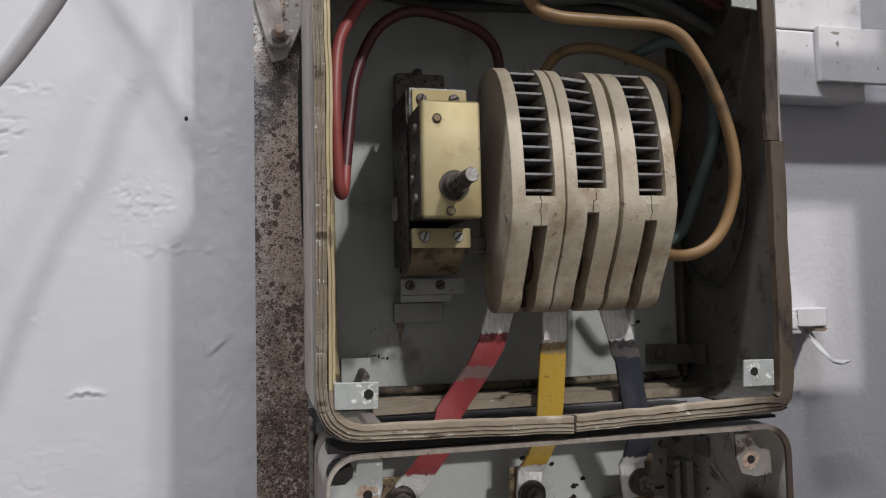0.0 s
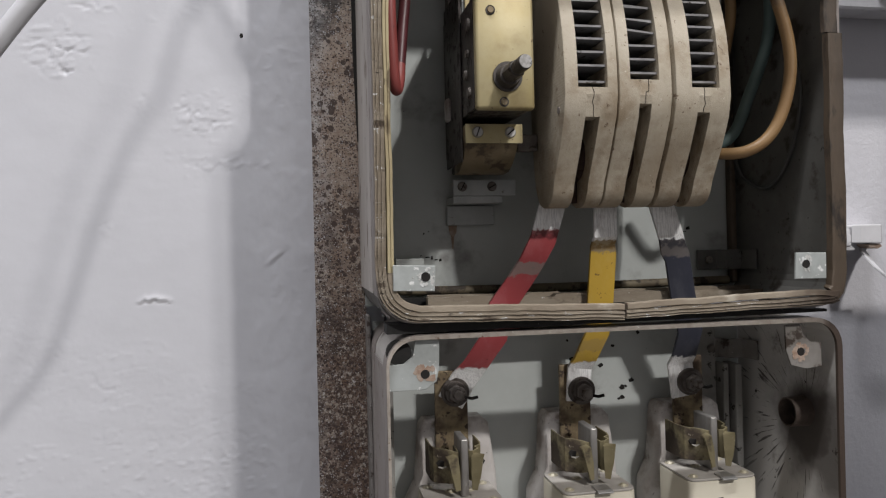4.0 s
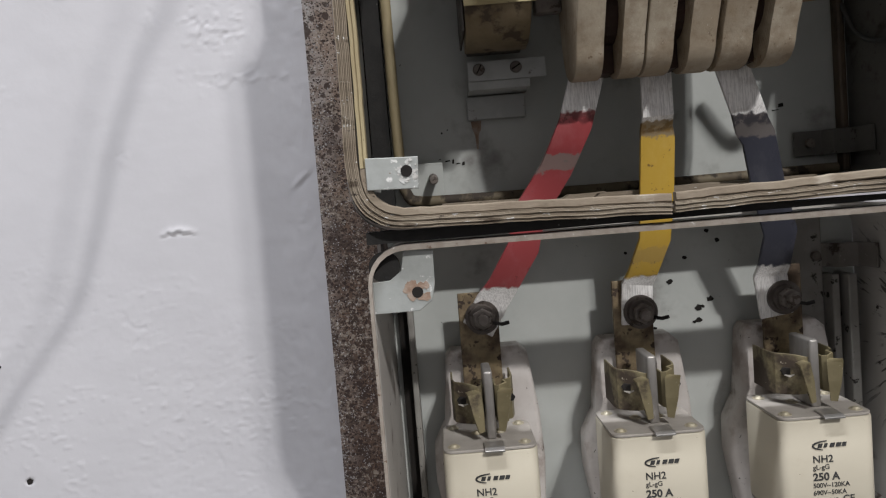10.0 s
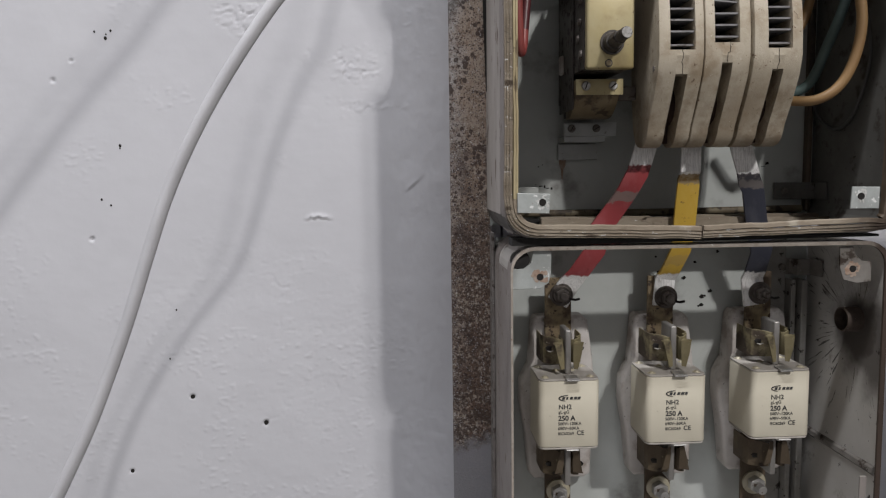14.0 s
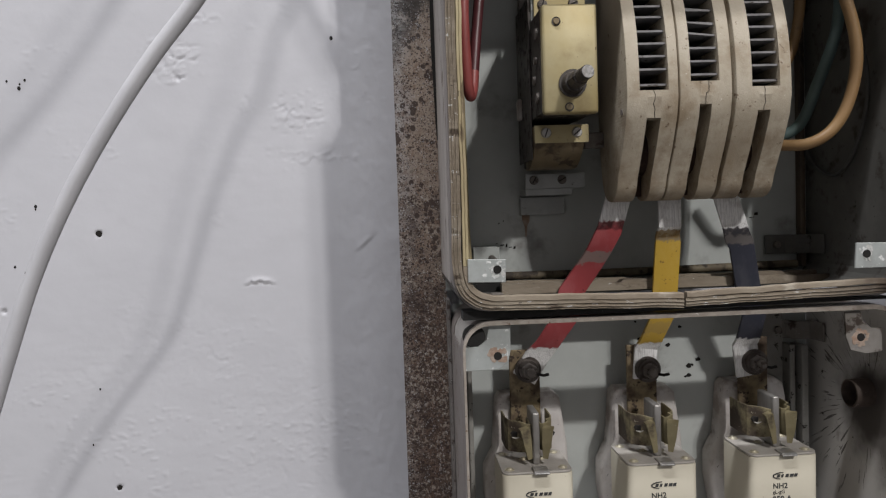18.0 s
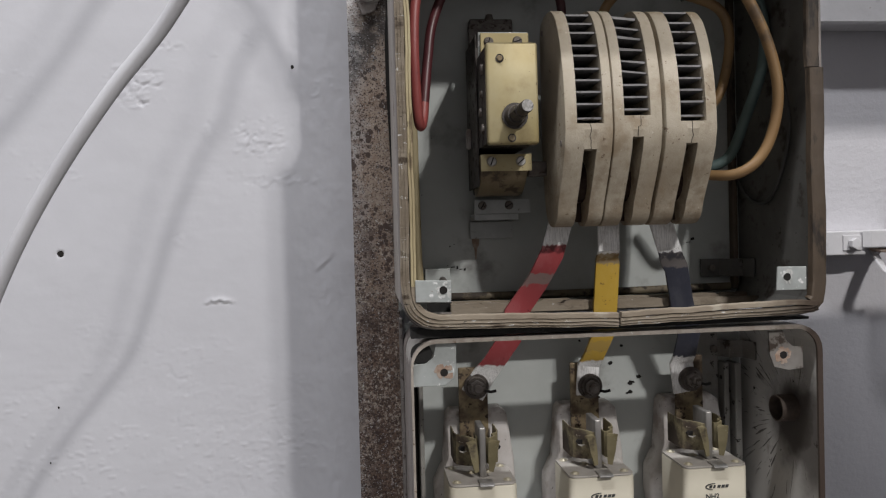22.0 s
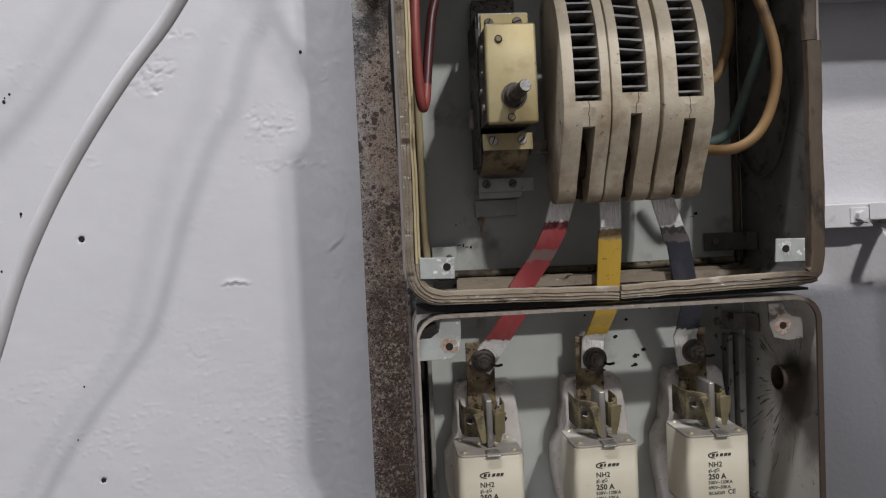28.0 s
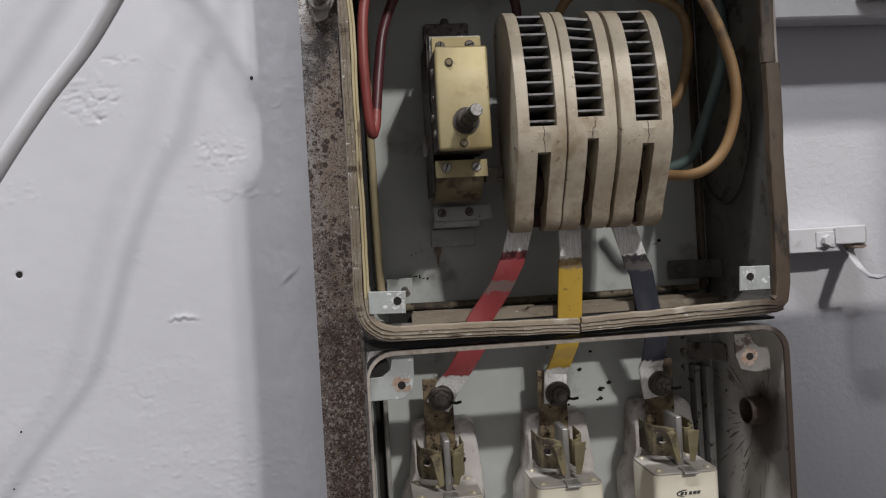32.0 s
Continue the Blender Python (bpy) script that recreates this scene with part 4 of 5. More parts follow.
# gasket strips round the upper rim
def gasket(path, name, mat, w=0.011, y=0.4365, layers=5):
    """A laminated strip: one mesh whose front shows the edges of its layers."""
    bm = B()
    p = [Vector((a, 0, b)) for a, b in path]
    rings = []
    for i, c in enumerate(p):
        d = (p[min(i + 1, len(p) - 1)] - p[max(i - 1, 0)]).normalized()
        s = Vector((d.z, 0, -d.x))
        wob = 0.0011 * noise.noise((c.x * 22, c.z * 22, 7.0)) + 0.0005 * noise.noise((c.x * 140, c.z * 140, 2.0))
        ring = []
        for l in range(layers):
            yy = y - 0.0005 * ((l * 7) % 3) + 0.0005 * noise.noise((c.x * 60 + l * 5, c.z * 60, 3.0))
            for u, v in ((0.02, 0.0002), (0.15, 0.0), (0.80, 0.0), (0.90, 0.0006 + 0.0004 * (l % 3))):
                ring.append((-w / 2 + (l + u) / layers * w + wob, yy + v))
        ring += [(w / 2 + wob, 0.4415), (-w / 2 + wob, 0.4415)]
        rings.append([bm.verts.new(Vector((c.x, v, c.z)) + s * u) for u, v in ring])
    for a, b in zip(rings, rings[1:]):
        n = len(a)
        for k in range(n):
            bm.faces.new((a[k], a[(k + 1) % n], b[(k + 1) % n], b[k]))
    bm.faces.new(rings[0][::-1]), bm.faces.new(rings[-1])
    bmesh.ops.recalc_face_normals(bm, faces=bm.faces[:])
    return part(name, bm, mat, upper)


def line(a, b, n=24):
    return [(a[0] + (b[0] - a[0]) * k / n, a[1] + (b[1] - a[1]) * k / n) for k in range(n + 1)]


def arc_at(r):
    return [(0.056 - r * math.cos(radians(a)), 1.387 - r * math.sin(radians(a))) for a in range(9, 90, 9)]


gasket(line((0.0385, 1.70), (0.0385, 1.392), 40), "gasket", SEALY, 0.0042, 0.4362, 2)
gasket([(0.0385, 1.3918), (0.0385, 1.389)] + arc_at(0.0175) + line((0.056, 1.3690), (0.1895, 1.3655), 30), "gasket", TAN, 0.0046, 0.4360, 1)
gasket(line((0.0330, 1.70), (0.0330, 1.387), 40) + arc_at(0.0230) + line((0.056, 1.3640), (0.1895, 1.3605), 30), "gasket", LAM, 0.0064, 0.4368, 8)
gasket(line((0.1918, 1.3662), (0.325, 1.3700), 30) + [(0.335, 1.3697), (0.342, 1.3690), (0.347, 1.3690)], "gasket", TAN, 0.0046, 0.4362, 1)
gasket(line((0.1912, 1.3610), (0.335, 1.3645), 30) + [(0.341, 1.3650), (0.346, 1.3665)], "gasket", LAM, 0.0058, 0.4370, 8)
gasket(line((0.3465, 1.70), (0.3465, 1.549)), "gasket", BROWNG, 0.011, 0.4385, 1)
gasket(line((0.3478, 1.548), (0.3478, 1.385)) + [(0.3470, 1.378), (0.3455, 1.3725), (0.3425, 1.3695)], "gasket", BROWNG, 0.012, 0.4365, 1)
bm = B()
prism(bm, [(0.4440, 1.3535), (0.462, 1.3535), (0.462, 1.3598), (0.4440, 1.3598)], "x", 0.036, 0.345)
for v in bm.verts:
    if v.co.x > 0.3:
        v.co.z = 1.3570 + (v.co.z - 1.3567) * 0.3
        v.co.y += 0.003
part("gap_seal", bm, BLACK, upper, "black gritty seal between the two enclosures")
# the old packing on the bottom, torn and uneven, and the beading along the back
def ragged(x0, x1, y0, y1, z0, z1, amp, seed, n=60):
    bm = B()
    rings = []
    for i in range(n + 1):
        x = x0 + (x1 - x0) * i / n
        j = [amp * noise.noise((x * 55, seed, k * 3.1)) for k in range(4)]
        gap = 0.0022 if noise.noise((x * 38, seed * 1.7, 4.4)) > 0.25 else 0.0
        rings.append([bm.verts.new(p) for p in ((x, y0 + j[0], z0), (x, y1 + j[1], z0), (x, y1 + j[1], z1 + j[2] - gap), (x, y0 + j[0], z1 + j[3] - gap))])
    for a, b in zip(rings, rings[1:]):
        for k in range(4):
            bm.faces.new((a[k], a[(k + 1) % 4], b[(k + 1) % 4], b[k]))
    bm.faces.new(rings[0][::-1]), bm.faces.new(rings[-1])
    bmesh.ops.recalc_face_normals(bm, faces=bm.faces[:])
    return bm


part("packing_strip", ragged(0.074, 0.205, 0.5175, 0.5260, 1.3622, 1.3705, 0.0012, 1.0, 48), LAM, upper)
part("packing_strip", ragged(0.216, 0.262, 0.5175, 0.5250, 1.3622, 1.3700, 0.0010, 6.0, 24), LAM, upper)
part("packing_strip", ragged(0.284, 0.345, 0.5200, 0.5260, 1.3622, 1.3685, 0.0014, 7.0, 30), TAN, upper)
part("packing_strip", ragged(0.076, 0.340, 0.5300, 0.5370, 1.3622, 1.3712, 0.0010, 2.0), TAN, upper)
part("packing_strip", ragged(0.056, 0.345, 0.5430, 0.5485, 1.3622, 1.3690, 0.0006, 4.0), BLACK, upper)
part("tray_shelf", ragged(0.040, 0.0735, 0.4632, 0.5200, 1.3615, 1.3640, 0.0003, 3.0, 16), RIM, upper, "dusty grey corner of the tray")
bm = B()
rnd = random.Random(4)
for _ in range(90):
    cx, cy, r = rnd.gauss(0.062, 0.010), rnd.uniform(0.443, 0.472), rnd.uniform(0.0003, 0.0009)
    bmesh.ops.create_icosphere(bm, subdivisions=1, radius=r, matrix=Matrix.Translation((cx, cy, 1.3626 + r * 0.3)))
tagged(part("plaster_crumbs", bm, surface("white_crumbs", (0.7, 0.7, 0.69), (0.6, 0.6, 0.58), 200, 0.9), upper), kind="stuff")
bm = B()
rod(bm, (0.0715, 0.5580, 1.3890), (0.0720, 0.5370, 1.3870), 0.0030, n=14, bevel=0.0006)
part("earth_stud", bm, DSTEEL, upper)
part("earth_pad", box(B(), 0.0560, 0.0785, 0.5580, 0.5645, 1.3765, 1.3990, 0.0008), GREEN, upper)
# Black strip painted in for the shade of the gap here.
part("gap_shade_strip", box(B(), 0.0330, 0.0452, 0.5600, 0.5652, 1.372, 1.70), BLACK, upper, "black strip for the shade in the gap beside the seal")
part("beading", box(B(), 0.3415, 0.3465, 0.556, 0.5648, 1.372, 1.70, 0.0015), BROWNG, upper)
bm = B()
tube(bm, [(0.0495, 0.558, 1.70), (0.0493, 0.558, 1.55), (0.0500, 0.557, 1.43), (0.0512, 0.5565, 1.388)], 0.0036, 10, 8)
part("beading", bm, SEALY, upper, "old pale yellow rubber seal", True)
bm = B()
tube(bm, [(0.0513, 0.5565, 1.3872), (0.0535, 0.556, 1.380), (0.060, 0.556, 1.3745), (0.090, 0.557, 1.3735), (0.20, 0.558, 1.3730), (0.338, 0.558, 1.3745)], 0.0036, 10, 8)
part("beading", bm, BEADD, upper, "browned rubber seal", True)


def tab(pts, y, hole, mat, parent, crust, r=0.0029):
    bm = B()
    prism(bm, pts, "y", y, y + 0.0018, 0.0004)
    t = part("mounting_tab", bm, mat, parent)
    bm = B()
    rnd = random.Random(int(hole[0] * 1e4))
    for k in range(26):
        a, d = rnd.uniform(0, 6.28), r * rnd.uniform(0.9, 2.0)
        w = r * rnd.uniform(0.15, 0.5) * (2.1 if crust is FLAKE else 1.0)
        cx, cz = hole[0] + d * math.cos(a), hole[1] + d * math.sin(a)
        ring = [(cx + w * rnd.uniform(0.5, 1.2) * math.cos(q * math.pi / 4), cz + w * rnd.uniform(0.5, 1.2) * math.sin(q * math.pi / 4)) for q in range(8)]
        prism(bm, ring, "y", y - 0.00012 - 0.00001 * k, y + 0.0006)
    part("crust_ring", bm, crust, t)
    bm = B()
    rod(bm, (hole[0], y - 0.0004, hole[1]), (hole[0], y + 0.0012, hole[1]), r, n=20)
    part("tab_hole", bm, DARK, t)
    return t


tab([(0.0395, 1.3808), (0.065, 1.3800), (0.0657, 1.3957), (0.0395, 1.3966)], 0.434, (0.0595, 1.389), PALE, upper, CRUST)
tab([(0.3127, 1.3800), (0.3365, 1.3798), (0.3367, 1.3974), (0.3137, 1.3979)], 0.4356, (0.321, 1.390), PALE, upper, CRUST)
tab([(0.316, 1.6410), (0.336, 1.6397), (0.336, 1.658), (0.316, 1.658)], 0.4356, (0.325, 1.650), PALE, upper, CRUST)
part("tab_web", box(B(), 0.0395, 0.0412, 0.4358, 0.50, 1.3808, 1.3966), PALE, upper)
tab([(0.0368, 1.3175), (0.060, 1.3178), (0.0668, 1.3225), (0.0687, 1.3307), (0.0691, 1.3485), (0.054, 1.350), (0.052, 1.339), (0.046, 1.3345), (0.037, 1.334)], 0.446, (0.0596, 1.3275), PALE, lower, FLAKE)
tab([(0.3113, 1.3478), (0.323, 1.348), (0.325, 1.341), (0.331, 1.3355), (0.3389, 1.3352), (0.3392, 1.3181), (0.327, 1.317), (0.3155, 1.320), (0.312, 1.330)], 0.4458, (0.3228, 1.3291), SOILED, lower, FLAKE)


def saddle(x0, x1, z0, z1, parent, mat):
    bm = B()
    strip(bm, [(x0, 0.5615, (z0 + z1) / 2), (x0 + 0.018, 0.5615, (z0 + z1) / 2), (x0 + 0.022, 0.553, (z0 + z1) / 2), (x1 - 0.002, 0.553, (z0 + z1) / 2), (x1, 0.535, (z0 + z1) / 2)], z1 - z0, 0.0018, (0, 0, 1), 0.0004)
    c = part("fixing_strap", bm, mat, parent)
    bm = B()
    rod(bm, (x0 + 0.0095, 0.5606, (z0 + z1) / 2), (x0 + 0.0095, 0.557, (z0 + z1) / 2), 0.0032, n=14, bevel=0.0008)
    part("rivet", bm, DSTEEL, c)


saddle(0.312, 0.350, 1.3835, 1.4000, upper, DIRTYSHADE)
saddle(0.312, 0.349, 1.309, 1.325, lower, SOILED)
bm = B()
rod(bm, (0.0435, 0.4475, 1.3415), (0.0435, 0.4515, 1.3415), 0.0080, n=20)
part("grommet", bm, BLACK, lower)
# Near-black strip stands in for the dark shading along the left edge.
part("gap_shade_strip", box(B(), 0.0405, 0.0465, 0.5600, 0.5651, 0.96, 1.312), DARK, lower)
part("channel", box(B(), 0.0470, 0.0510, 0.5520, 0.5648, 0.96, 1.312, 0.001), SPOT, lower)
part("channel", box(B(), 0.327, 0.332, 0.550, 0.5648, 0.96, 1.305, 0.001), SPOT, lower)
part("channel", box(B(), 0.335, 0.341, 0.545, 0.5648, 0.96, 1.305, 0.001), SPOT, lower)
part("rear_plate", box(B(), 0.298, 0.3265, 0.5605, 0.5650, 1.0, 1.345, 0.0008), SPOT, lower)
bm = B()
ring = [[bm.verts.new((x, 0.4815 + r * math.cos(k * math.pi / 14), 1.279 + r * math.sin(k * math.pi / 14))) for k in range(28)] for x, r in ((0.3512, 0.0112), (0.3365, 0.0108), (0.3363, 0.0098), (0.3508, 0.0098))]
for a, b in zip(ring, ring[1:]):
    for k in range(28):
        bm.faces.new((a[k], a[(k + 1) % 28], b[(k + 1) % 28], b[k]))
bmesh.ops.recalc_face_normals(bm, faces=bm.faces[:])
kn = part("cable_stub", bm, STUBM, lower, "sooty open tube stub", True)
bm = B()
rod(bm, (0.3505, 0.4815, 1.279), (0.3475, 0.4815, 1.279), 0.0097, n=24)
part("stub_bore", bm, DARK, kn)
part("side_fold", prism(B(), [(0.3510, 1.1560), (0.3488, 1.1540), (0.3482, 1.1500), (0.3510, 1.1470)], "y", 0.448, 0.5650), SOILED, lower, "soiled fold in the side wall")
part("side_flange", box(B(), 0.3380, 0.3440, 0.4470, 0.4490, 0.9700, 1.1480, 0.0006), RIM, lower)
rnd = random.Random(11)
for x, z, w, h in ((0.0800, 1.3990, 0.004, 0.0012), (0.0850, 1.3975, 0.0014, 0.0034), (0.0876, 1.3970, 0.0030, 0.0010), (0.0915, 1.3960, 0.0020, 0.0026), (0.0760, 1.4005, 0.0020, 0.0008), (0.079, 1.4175, 0.0012, 0.0016), (0.083, 1.4195, 0.0010, 0.0012), (0.300, 1.4155, 0.0050, 0.0008), (0.3045, 1.4175, 0.0036, 0.0030)):
    part("pencil_mark", prism(B(), [(x, z), (x + w, z + 0.0004), (x + w * 0.9, z + h), (x + w * 0.1, z + h * 0.8)], "y", 0.5651, 0.5654), DARK, upper)
drip = [(0.0995, 1.4250), (0.1065, 1.4255), (0.1060, 1.4190), (0.1040, 1.4150), (0.1035, 1.4060), (0.1022, 1.4060), (0.1018, 1.4150), (0.1000, 1.4200)]
part("rust_run", prism(B(), drip, "y", 0.5650, 0.5654), FLAKE, upper)
for k in range(16):
    x, z, r = rnd.uniform(0.195, 0.262), rnd.uniform(1.262, 1.342), rnd.uniform(0.0009, 0.0026)
    bm = B()
    prism(bm, [(x + r * rnd.uniform(0.55, 1.25) * math.cos(q * math.pi / 5), z + r * rnd.uniform(0.5, 1.0) * math.sin(q * math.pi / 5)) for q in range(10)], "y", 0.5651, 0.5656)
    part("tar_spot", bm, DARK, lower)
hold(upper), hold(lower)

# ---------- switch ----------
switch = thing("load_break_switch", (0.19, 0.565, 1.43), "cream three-pole load-break switch with yellow zinc drive", "switch")
CROWN = [(0.436, 1.522), (0.4390, 1.545), (0.4447, 1.5655), (0.4520, 1.5820), (0.4600, 1.5925), (0.4690, 1.5990), (0.480, 1.6018), (0.494, 1.6018)]
HEEL = [(0.4605, 1.449), (0.4640, 1.4405), (0.470, 1.4345), (0.478, 1.4325), (0.488, 1.4335), (0.497, 1.4400), (0.503, 1.456), (0.507, 1.486)]


def eased(pts, n=3):
    return [(p.x, p.y) for p in smooth_path([(u, v, 0) for u, v in pts], n)]


PROF = eased(CROWN)[::-1] + [(0.4353, 1.503), (0.4385, 1.489), (0.4480, 1.470)] + eased(HEEL) + [(0.508, 1.505), (0.508, 1.588), (0.504, 1.598)]
SPLIT = 1.5075


def cut(prof, z, low):
    """The part of the outline below or above a height."""
    out = []
    for i, p in enumerate(prof):
        q = prof[(i + 1) % len(prof)]
        if (p[1] <= z) == low:
            out.append(p)
        if (p[1] - z) * (q[1] - z) < 0:
            k = (z - p[1]) / (q[1] - p[1])
            out.append((p[0] + k * (q[0] - p[0]), z))
    return out


def front_of(z):
    for a, b in zip(PROF, PROF[1:]):
        if min(a[1], b[1]) <= z <= max(a[1], b[1]) and a[0] < 0.482 and b[0] < 0.482:
            return a[0] + (b[0] - a[0]) * (z - a[1]) / (b[1] - a[1]) if a[1] != b[1] else a[0]
    return 0.478


def chute(x0, w0, s0, s1, w1, x1, seed, bent=0.0, sill=SPLIT, slot=1.489):
    """One arc chute: two cheeks, the bridge between window and slot, the fins."""
    rnd = random.Random(seed)
    # Near-black back plate carries the shade behind the fins.
    hub = part("arc_chute", prism(B(), [(0.505, 1.595), (0.505, 1.437), (0.501, 1.437), (0.501, 1.595)], "x", w0, w1), DARK, switch)
    for a, b, c in ((x0, w0, s0), (x1, w1, s1)):
        bm = B()
        prism(bm, PROF, "x", a, b, 0.0011, 2, 1)
        prism(bm, cut(PROF, sill, True), "x", c, b)
        part("cheek", bm, CREAM, hub, "", True)
    part("bridge", prism(B(), [(0.4354, sill), (0.4353, 1.503), (0.4353 + (1.503 - slot) * 0.2286, slot), (0.452, slot), (0.452, sill)], "x", s0, s1), CREAM, hub)
    bm = B()
    mid, zig = s0 + 0.45 * (s1 - s0), []
    for k in range(7):
        z = sill - (sill - slot) * k / 6
        zig.append((mid + rnd.uniform(-0.0009, 0.0009) + 0.0008 * (k > 3), (0.4352 if z > 1.503 else 0.4352 + (1.503 - z) * 0.2286), z))
    if bent:
        zig = [(s1 - 0.0026, 0.4351, sill), (s1 - 0.0026, 0.4351, sill - 0.0075), (s0 + 0.0040, 0.4351, sill - 0.0080), (s0 + 0.0036, 0.4353, slot + 0.0005), (s0 + 0.0036, 0.4358, slot)]
    strip(bm, zig, 0.00032, 0.0003, (1, 0, 0), 0)
    part("mould_seam", bm, DARK, hub)
    # Dark roller and block fill the slot; its deep shade is in their colour.
    bm = B()
    rod(bm, (s0, 0.482, 1.468), (s1, 0.482, 1.468), 0.017, n=20)
    box(bm, s0 + 0.0002, s1 - 0.0002, 0.482, 0.500, 1.436, 1.486)
    part("slot_shade_block", bm, surface("slot_shade_brown", (0.026, 0.014, 0.011), (0.042, 0.021, 0.014), 50, 0.5, 0.4) if "slot_shade_brown" not in bpy.data.materials else bpy.data.materials["slot_shade_brown"], hub)
    for k in range(10):
        z = sill + 0.004 + 0.0093 * k
        if z > 1.597:
            continue
        yf = front_of(z) + 0.0022 + rnd.uniform(0, 0.0012)
        bm = B()
        tilt = rnd.uniform(-0.0008, 0.0008)
        prism(bm, [(yf, z + tilt), (yf, z + 0.0014 + tilt), (0.500, z + 0.0015), (0.500, z)], "x", w0 + 0.0003, w1 - 0.0003)
        if bent and k > 2:
            for v in bm.verts:
                v.co.z += (bent * (k - 2) / 7 * (v.co.x - w0) / (w1 - w0) + 0.0006 * rnd.uniform(-1, 1)) * (0.5 - v.co.y) / 0.06
                v.co.y -= 0.0015 * (k % 3 == 0) * (v.co.x < (w0 + w1) / 2)
        part("fin", bm, FIN, hub)
    for y, z in ((0.498, 1.590), (0.4475, 1.4945)):
        bm = B()
        rod(bm, (x0 + 0.0006, y, z), (x0 - 0.0006, y, z), 0.0022, n=12)
        part("rivet", bm, RIM, hub)


chute(0.1522, 0.1612, 0.1668, 0.1766, 0.1814, 0.1885, 1)
chute(0.1895, 0.1970, 0.2035, 0.2120, 0.2172, 0.2262, 2, -0.0035, 1.5130, 1.4975)
chute(0.2290, 0.2402, 0.2450, 0.2540, 0.2600, 0.2685, 3, 0.0, 1.5085, 1.4925)

# drive
bm = B()
box(bm, 0.0963, 0.1348, 0.4425, 0.4505, 1.4940, 1.5688, 0.0022, 3)
cover = part("cover_plate", bm, ZINC, switch, "yellow zinc-plated cover plate", True)
part("cover_flange", box(B(), 0.0964, 0.0980, 0.4507, 0.4860, 1.496, 1.567), BLACKST, cover)
for y, z, r in ((0.462, 1.553, 0.0045), (0.466, 1.535, 0.003), (0.472, 1.522, 0.0036), (0.462, 1.508, 0.004)):
    bm = B()
    rod(bm, (0.0963, y, z), (0.0946, y, z), r, r * 0.85, n=16)
    part("rivet", bm, DSTEEL, cover)
part("cover_flange", box(B(), 0.1330, 0.1346, 0.4507, 0.505, 1.496, 1.567), DSTEEL, cover)
for x, z in ((0.1062, 1.5568), (0.1140, 1.4985)):
    bm = B()
    rod(bm, (x, 0.4427, z), (x, 0.4419, z), 0.0031, n=18)
    st = part("stud", bm, BLACKST, cover)
    bm = B()
    rod(bm, (x, 0.4419, z), (x, 0.4411, z), 0.0023, 0.0019, n=16)
    part("stud_head", bm, BRONZE, st)
bm = B()
rod(bm, (0.1165, 0.4425, 1.5145), (0.1165, 0.4408, 1.5145), 0.0096, n=28)
rod(bm, (0.1165, 0.4408, 1.5145), (0.1166, 0.4360, 1.5146), 0.0080, 0.0066, n=24)
part("collar", bm, BLACKST, cover)
shaft = B()
rod(shaft, (0.1165, 0.438, 1.5145), (0.1180, 0.424, 1.5158), 0.0056, n=8, bevel=0.0006)
part("shaft", shaft, BLACKST, cover)
bm = B()
rod(bm, (0.1180, 0.424, 1.5158), (0.1195, 0.412, 1.5168), 0.0046, n=20, bevel=0.0006)
part("shaft_tip", bm, BLACKST, cover)
bm = B()
rod(bm, (0.1195, 0.412, 1.5168), (0.11955, 0.4116, 1.51683), 0.0042, n=20)
part("shaft_face", bm, SCUFF, cover)
frame_box = part("drive_body", box(B(), 0.0985, 0.1325, 0.452, 0.518, 1.4955, 1.566, 0.001), BLACKST, switch)
part("mounting_leg", box(B(), 0.0990, 0.1320, 0.5182, 0.5648, 1.476, 1.584, 0.001), BLACKST, switch)
part("drive_body", box(B(), 0.0985, 0.1325, 0.507, 0.540, 1.462, 1.4930, 0.001), BLACKST, switch)
part("top_bracket", box(B(), 0.0975, 0.1375, 0.4862, 0.4885, 1.566, 1.5880, 0.0005), PALE, switch)
part("side_plate", box(B(), 0.0948, 0.0960, 0.486, 0.540, 1.466, 1.586, 0.0004), BLACKST, switch)


def screw(x, y, z, r, parent, mat=None, slot=25):
    bm = B()
    rod(bm, (x, y, z), (x, y - 0.0018, z), r, r * 0.8, n=20)
    s = part("screw", bm, mat or STEEL, parent)
    bm = B()
    c, d = math.cos(radians(slot)) * r * 0.8, math.sin(radians(slot)) * r * 0.8
    strip(bm, [(x - c, y - 0.0018, z - d), (x + c, y - 0.0018, z + d)], 0.0008, 0.0007, (-d, 0, c), 0)
    part("slot", bm, DARK, s)


bm = B()
prism(bm, [(0.4792, 1.4905), (0.4792, 1.4790), (0.482, 1.4745), (0.488, 1.4690), (0.496, 1.4640), (0.505, 1.4605), (0.520, 1.4600), (0.520, 1.4905)], "x", 0.0966, 0.1336, 0.0006)
part("clamp_body", bm, BRONZE, switch, "browned curved clamp body", True)
bm = B()
prism(bm, [(0.4775, 1.4905), (0.4775, 1.4775), (0.4788, 1.4775), (0.4788, 1.4905)], "x", 0.0961, 0.1364, 0.0003)
tb = part("bracket_ear", box(B(), 0.0990, 0.1375, 0.4835, 0.4858, 1.566, 1.5865, 0.0004), ZINC, switch)
screw(0.1055, 0.4835, 1.5795, 0.0040, tb, DSTEEL, 75)
screw(0.1285, 0.4835, 1.5800, 0.0040, tb, DSTEEL, 20)
low = part("lower_bracket", bm, ZINC, switch, "yellow zinc-plated clamp bracket")
screw(0.1045, 0.4775, 1.4849, 0.0040, low, STEEL, 70)
screw(0.1276, 0.4775, 1.4849, 0.0040, low, STEEL, 40)
